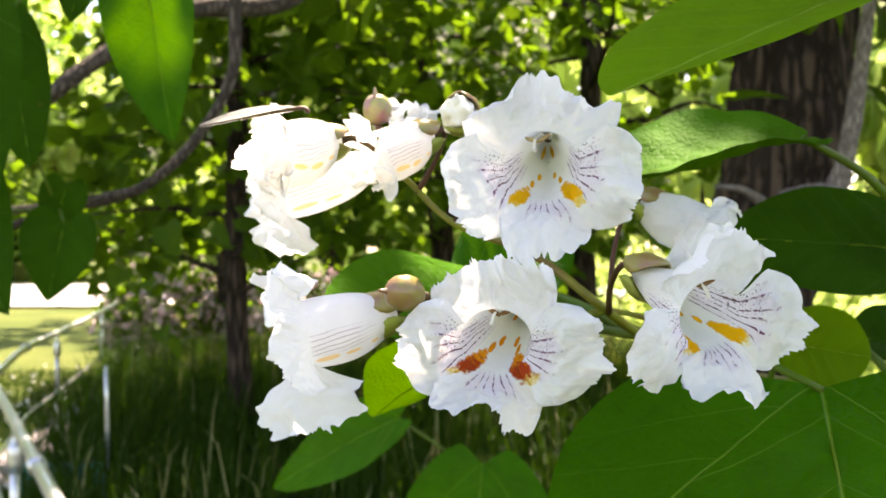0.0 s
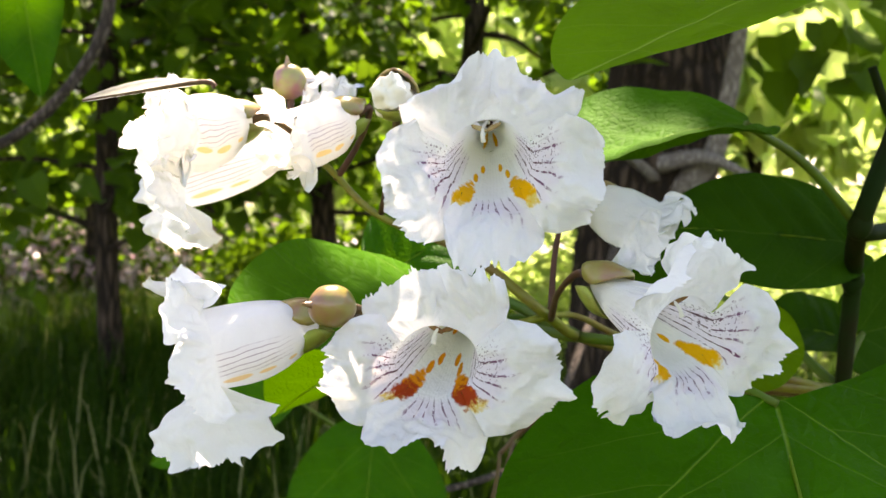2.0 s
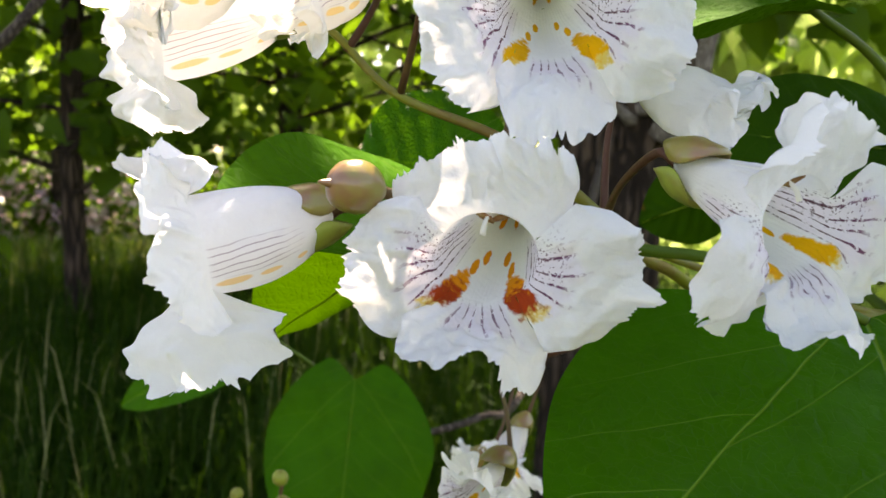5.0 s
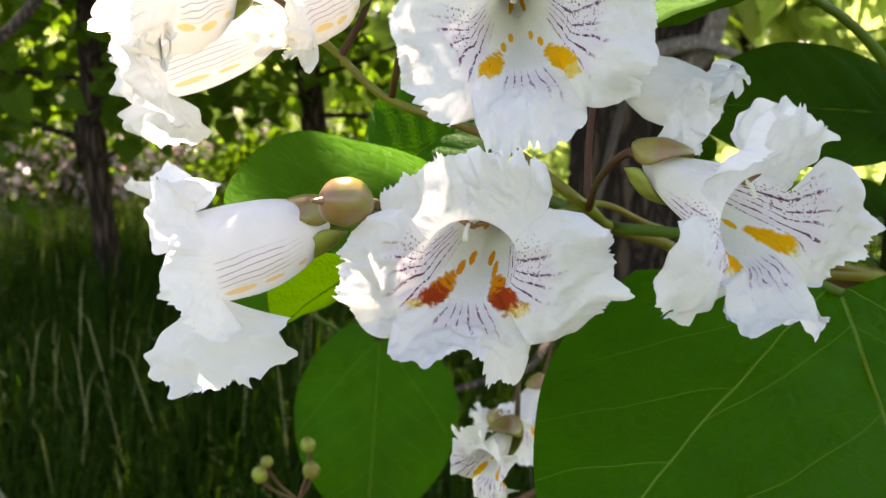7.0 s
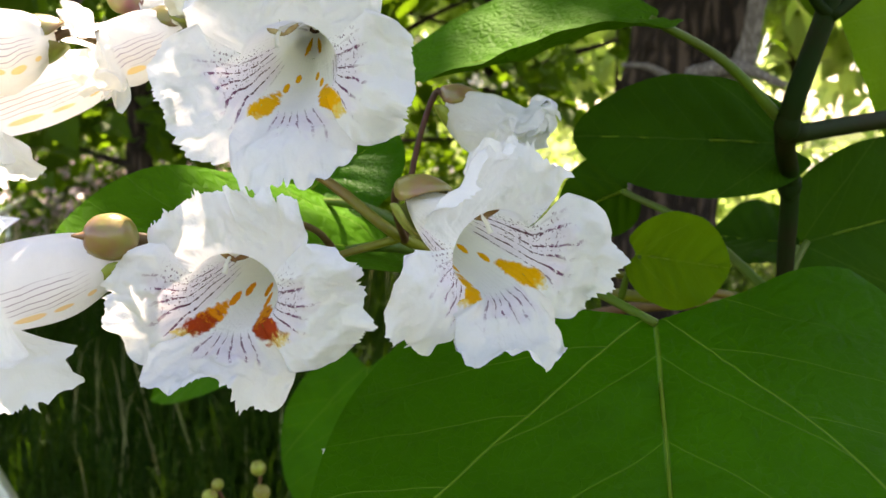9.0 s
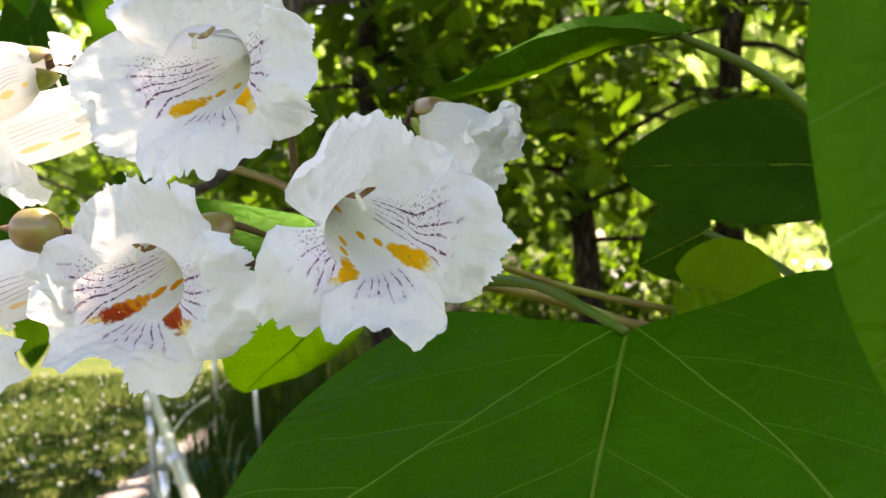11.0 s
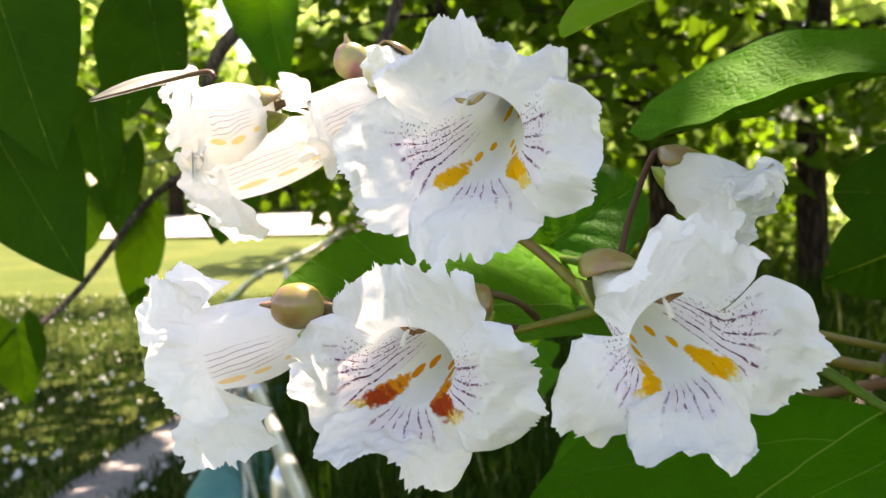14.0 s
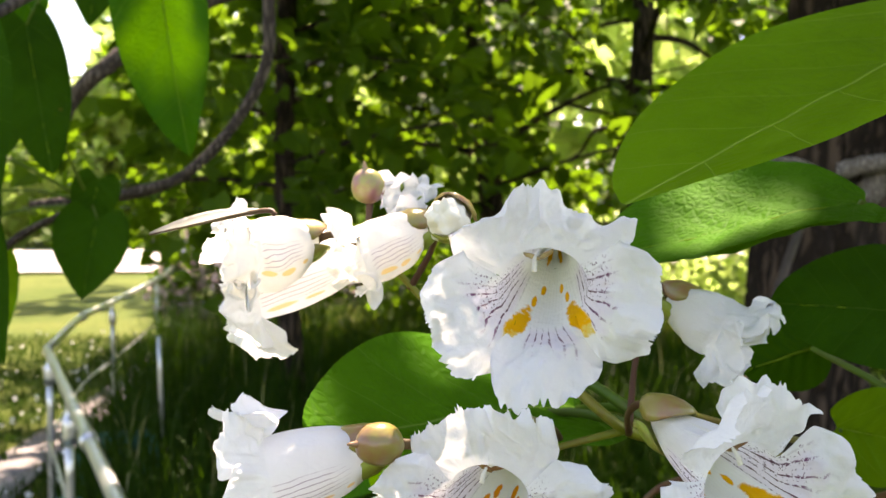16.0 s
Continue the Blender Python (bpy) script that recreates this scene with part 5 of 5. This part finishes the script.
leaf((-0.4646, 1.2700, 1.6309), (-0.4828, 1.2700, 1.5612), (0.3, -0.8, 0.4), 0.058, "small dark leaf above the heart-shaped one", LEAF_SHADED, seed=29, fold=0.10, droop=0.06, joint=(-0.48, 1.28, 1.60), rise=0.34, cordate=0.20, blunt=0.95)
leaf((-0.6086, 1.3042, 1.5373), (-0.6375, 1.3065, 1.3972), (0.3, -0.9, 0.2), 0.065, "narrow dark leaf hanging edge on", LEAF_SHADED, seed=25, fold=0.15, droop=0.06, joint=(-0.60, 1.30, 1.545))
leaf((-0.6847, 1.121, 1.4058), (-0.6752, 1.1215, 1.3065), (0.2, -0.9, 0.2), 0.07, "dark leaf low at the branch end", LEAF_SHADED, seed=26, fold=0.12, droop=0.06, rise=0.34, cordate=0.20, blunt=0.95, joint=(-0.715, 1.11, 1.365))
leaf((-0.4962, 1.1000, 1.7572), (-0.5169, 1.1000, 1.6333), (0.2, -0.9, 0.3), 0.085, "broad dark leaf hanging in the limb's shade", LEAF_SHADED, seed=51, fold=0.12, droop=0.06, rise=0.38, cordate=0.18, blunt=0.8, joint=(-0.48, 1.28, 1.60))
leaf((-0.5861, 1.1500, 1.6676), (-0.5746, 1.1500, 1.5596), (0.2, -0.9, 0.3), 0.065, "dark leaf hanging behind a broader one", LEAF_SHADED, seed=52, fold=0.12, droop=0.06, rise=0.38, cordate=0.18, blunt=0.8, joint=(-0.48, 1.28, 1.60))
leaf((-0.5742, 1.2000, 1.6164), (-0.5959, 1.2000, 1.5042), (0.2, -0.9, 0.3), 0.055, "narrow dark leaf with a drip tip", LEAF_SHADED, seed=53, fold=0.12, droop=0.06, rise=0.38, cordate=0.18, blunt=0.8, joint=(-0.48, 1.28, 1.60))
leaf((-0.6265, 1.2000, 1.5635), (-0.6393, 1.2000, 1.4807), (0.2, -0.9, 0.3), 0.06, "small dark leaf low on the limb", LEAF_SHADED, seed=54, fold=0.12, droop=0.06, rise=0.38, cordate=0.18, blunt=0.8, joint=(-0.48, 1.28, 1.60))

leaf((-0.6256, 0.8883, 1.5228), (-0.6007, 0.892, 1.4279), (0.2, -0.9, 0.25), 0.085, "dark leaf hanging from the twig", LEAF_SHADED, seed=41, fold=0.12, droop=0.06, rise=0.34, cordate=0.20, blunt=0.95, joint=(-0.73, 1.05, 1.34))
leaf((-0.6282, 0.9027, 1.4156), (-0.6154, 0.8988, 1.2636), (0.2, -0.9, 0.25), 0.09, "broad dark leaf hanging low", LEAF_SHADED, seed=42, fold=0.12, droop=0.06, rise=0.34, cordate=0.20, blunt=0.95, joint=(-0.73, 1.05, 1.34))
leaf((-0.6494, 0.8543, 1.45), (-0.6341, 0.8523, 1.3146), (0.2, -0.9, 0.25), 0.085, "dark leaf in deep shade", LEAF_SHADED, seed=43, fold=0.12, droop=0.06, rise=0.34, cordate=0.20, blunt=0.95, joint=(-0.73, 1.05, 1.34))
leaf((-0.6119, 0.9479, 1.5482), (-0.6578, 0.9276, 1.4819), (0.2, -0.9, 0.25), 0.06, "small dark leaf by the twig", LEAF_SHADED, seed=44, fold=0.12, droop=0.06, rise=0.34, cordate=0.20, blunt=0.95, joint=(-0.73, 1.05, 1.34))

# ---- railing ----
def railing():
    ob = thing("handrail", (-2.16, 4.9, 0), "galvanised steel tube handrail with clamped joints", "railing")
    top = 0.93
    for pts in ([(-0.45, 1.55), (-0.86, 2.35), (-2.16, 4.92)], [(-2.16, 4.92), (-2.62, 6.45), (-2.84, 7.57), (-3.40, 10.3), (-3.9, 12.4)]):
        for z, r in ((top, 0.021), (0.5, 0.008)):
            bm = bmesh.new()
            sweep(bm, [(x, y, z, r) for x, y in pts], 12, 6)
            part("rail" if r > 0.01 else "lower_wire", bm, STEEL, ob)
    for x, y in ((-0.86, 2.35), (-1.50, 3.6), (-2.13, 4.87), (-2.84, 7.57), (-3.38, 10.2)):
        bm = bmesh.new()
        sweep(bm, [(x, y, -0.1, 0.017), (x, y, 0.4, 0.017), (x, y, 0.78, 0.017)], 12, 3)
        post = part("post", bm, STEEL, ob)
        bm = bmesh.new()
        sweep(bm, [(x, y, 0.77, 0.026), (x, y, 0.85, 0.026), (x, y, 0.88, 0.012), (x, y, top, 0.012)], 12, 3)
        part("collar", bm, STEEL, post, "bright tapered collar")
    for x, y, dx, dy in ((-2.62, 6.45, -0.22, 1.1), (-1.15, 2.92, -0.45, 0.9)):
        bm = bmesh.new()
        sweep(bm, [(x, y, top, 0.028), (x + dx * 0.08, y + dy * 0.08, top, 0.028)], 12, 2)
        part("clamp", bm, STEEL, ob, "bolted tube clamp")


railing()


def teal_box():
    ob = thing("teal_trough", (-1.6, 3.9, 0), "teal-painted rounded trough cover with a pale ledge, in grass", "trough")
    bm = bmesh.new()
    rows = []
    for i in range(15):
        u = i / 14
        half = 0.27 * max(0.0, 1 - u ** 2.4) ** 0.55 + 0.004
        cx, y = -1.58 - 0.28 * u, 3.62 + 0.86 * u
        rows.append([])
        for k in range(13):
            a = math.pi * k / 12
            x, z = -math.cos(a) * half, (0.32 + 0.15 * math.sin(2.2 * u)) * math.sin(a) ** 0.45 * (1 - 0.25 * u ** 3)
            dent = 0.008 * noise.noise(Vector((x * 9, y * 7, z * 9)))
            rows[-1].append(bm.verts.new((cx + x + dent, y, z + dent - 0.02)))
    for a, b in zip(rows, rows[1:]):
        for k in range(12):
            bm.faces.new((a[k], a[k + 1], b[k + 1], b[k]))
    bm.faces.new(rows[0])
    bm.faces.new(rows[-1][::-1])
    bmesh.ops.recalc_face_normals(bm, faces=bm.faces)
    part("cover", bm, TEAL, ob, "dented teal cover")
    for x0, x1, y0, y1, z0, z1 in ((-1.78, -1.18, 3.06, 3.60, 0.26, 0.31), (-1.74, -1.68, 3.12, 3.2, -0.05, 0.26), (-1.30, -1.24, 3.12, 3.2, -0.05, 0.26)):
        bm = bmesh.new()
        bmesh.ops.create_cube(bm, size=1, matrix=Matrix.Translation(((x0 + x1) / 2, (y0 + y1) / 2, (z0 + z1) / 2)) @ Matrix.Diagonal((x1 - x0, y1 - y0, z1 - z0, 1)))
        bmesh.ops.bevel(bm, geom=bm.edges[:], offset=0.008, segments=2, affect="EDGES")
        part("ledge" if z0 > 0 else "leg", bm, PALE_TEAL, ob, "pale teal ledge" if z0 > 0 else "", smooth=False)
    board = thing("teal_board", (-1.9, 5.25, 0), "teal board standing upright in grass beside a thin post", "board")
    bm = bmesh.new()
    bmesh.ops.create_cube(bm, size=1, matrix=Matrix.Translation((-1.93, 5.25, 0.20)) @ Matrix.Rotation(0.25, 4, "Z") @ Matrix.Diagonal((0.42, 0.025, 0.52, 1)))
    bmesh.ops.bevel(bm, geom=bm.edges[:], offset=0.008, segments=2, affect="EDGES")
    part("panel", bm, TEAL, board, smooth=False)
    bm = bmesh.new()
    sweep(bm, [(-1.72, 5.28, -0.1, 0.012), (-1.72, 5.28, 0.4, 0.012), (-1.73, 5.28, 0.95, 0.011)], 8, 3)
    part("post", bm, STEEL, board)


teal_box()


# ---- grass ----
def blades(name, places, heights, material, label, rng, width=0.006, lean=0.35):
    n = len(places)
    az = rng.uniform(0, 2 * math.pi, n)
    d = np.stack([np.cos(az), np.sin(az), np.zeros(n)], 1)
    w = np.stack([-np.sin(az), np.cos(az), np.zeros(n)], 1) * (width * rng.uniform(0.6, 1.3, n))[:, None]
    h, k = heights[:, None], (lean * rng.uniform(0.3, 1.6, n))[:, None]
    up = np.array((0, 0, 1.0))[None]
    v = np.stack([places - w, places + w, places + up * h * 0.5 + d * h * k * 0.25 - w * 0.8, places + up * h * 0.5 + d * h * k * 0.25 + w * 0.8,
                  places + up * h * 0.85 + d * h * k * 0.65 - w * 0.45, places + up * h * 0.85 + d * h * k * 0.65 + w * 0.45, places + up * h * (1 - 0.25 * k) + d * h * k * 1.1], 1).reshape(-1, 3)
    faces = []
    for i in range(n):
        o = 7 * i
        faces += [(o, o + 1, o + 3, o + 2), (o + 2, o + 3, o + 5, o + 4), (o + 4, o + 5, o + 6)]
    return tagged(arrays(name, v, faces, material), label, "grass", kind="stuff")


def grow():
    rng = np.random.default_rng(4)
    n = 60000
    y = 1.6 + 9.0 * rng.random(n) ** 1.3
    edge = np.where(y < 4.9, -0.55 - 0.50 * (y - 1.6), -2.15 - 0.24 * (y - 4.9))
    x = edge + 0.12 + (4.2 - edge) * rng.random(n)
    p = np.stack([x, y, np.zeros(n)], 1)
    h = rng.uniform(0.35, 0.75, n) * (0.7 + 0.12 * np.clip(y - 2, 0, 4))
    m = 26000
    a, r = rng.uniform(0, 2 * math.pi, m), np.sqrt(rng.random(m)) * 5.5
    q = np.stack([1.6 + r * np.cos(a), 0.2 + r * np.sin(a), np.zeros(m)], 1)
    q = q[(q[:, 1] < 1.7) & (q[:, 0] > -1.6 - 0.25 * np.abs(q[:, 1]))]
    side = np.stack([rng.uniform(3.8, 6.6, 9000), rng.uniform(1.0, 10.5, 9000), np.zeros(9000)], 1)
    q = np.vstack([q, side])
    p, h = np.vstack([p, q]), np.concatenate([h, rng.uniform(0.14, 0.42, len(q))])
    n = len(p)
    blades("tall_grass", p, h, GRASS_SHADED, "tall green meadow grass under the trees, darkened in colour for shade", rng)
    # seed heads, many of them standing in for sunlit blades by their pale colour
    k = rng.integers(0, n, 1000)
    blades("heads_and_lit_blades", p[k] + np.array((0.01, 0, 0)), h[k] * 1.25, STRAW, "pale seed heads and sunlit blades standing over the grass", rng, 0.004, 0.2)
    n = 22000
    y = 9.5 + 16 * rng.random(n) ** 1.4
    x = np.where(rng.random(n) < 0.5, rng.uniform(-0.26, -0.07, n), rng.uniform(0.10, 0.30, n)) * y
    blades("meadow_grass", np.stack([x, y, np.zeros(n)], 1), rng.uniform(0.3, 0.7, n), MEADOW_SUNLIT, "sunlit yellow-green meadow grass beyond the trees", rng, 0.012)
    n = 58000
    y = 3.0 + 10 * rng.random(n) ** 1.5
    x = -1.72 - 0.115 * y - 7.2 * rng.random(n) ** 1.2
    way = -2.30 - 0.11 * y - 0.3 * (np.maximum(0, y - 8) / 5) ** 2
    off = np.abs(x - way) > rng.uniform(0.10, 0.24, n)
    x, y = x[off], y[off]
    n = len(x)
    blades("lawn_grass", np.stack([x, y, np.zeros(n)], 1), rng.uniform(0.03, 0.09, n), GRASS_SHADED, "short mown lawn grass", rng, 0.005, 0.6)
    k = rng.integers(0, n, 700)
    c = np.stack([x[k], y[k], rng.uniform(0.06, 0.10, 700)], 1)
    tagged(blossom_cloud("clover_flowers", c, rng.uniform(0.020, 0.050, 700), BLOSSOM, rng), "white clover heads scattered over the lawn", "flowers", kind="stuff")


grow()
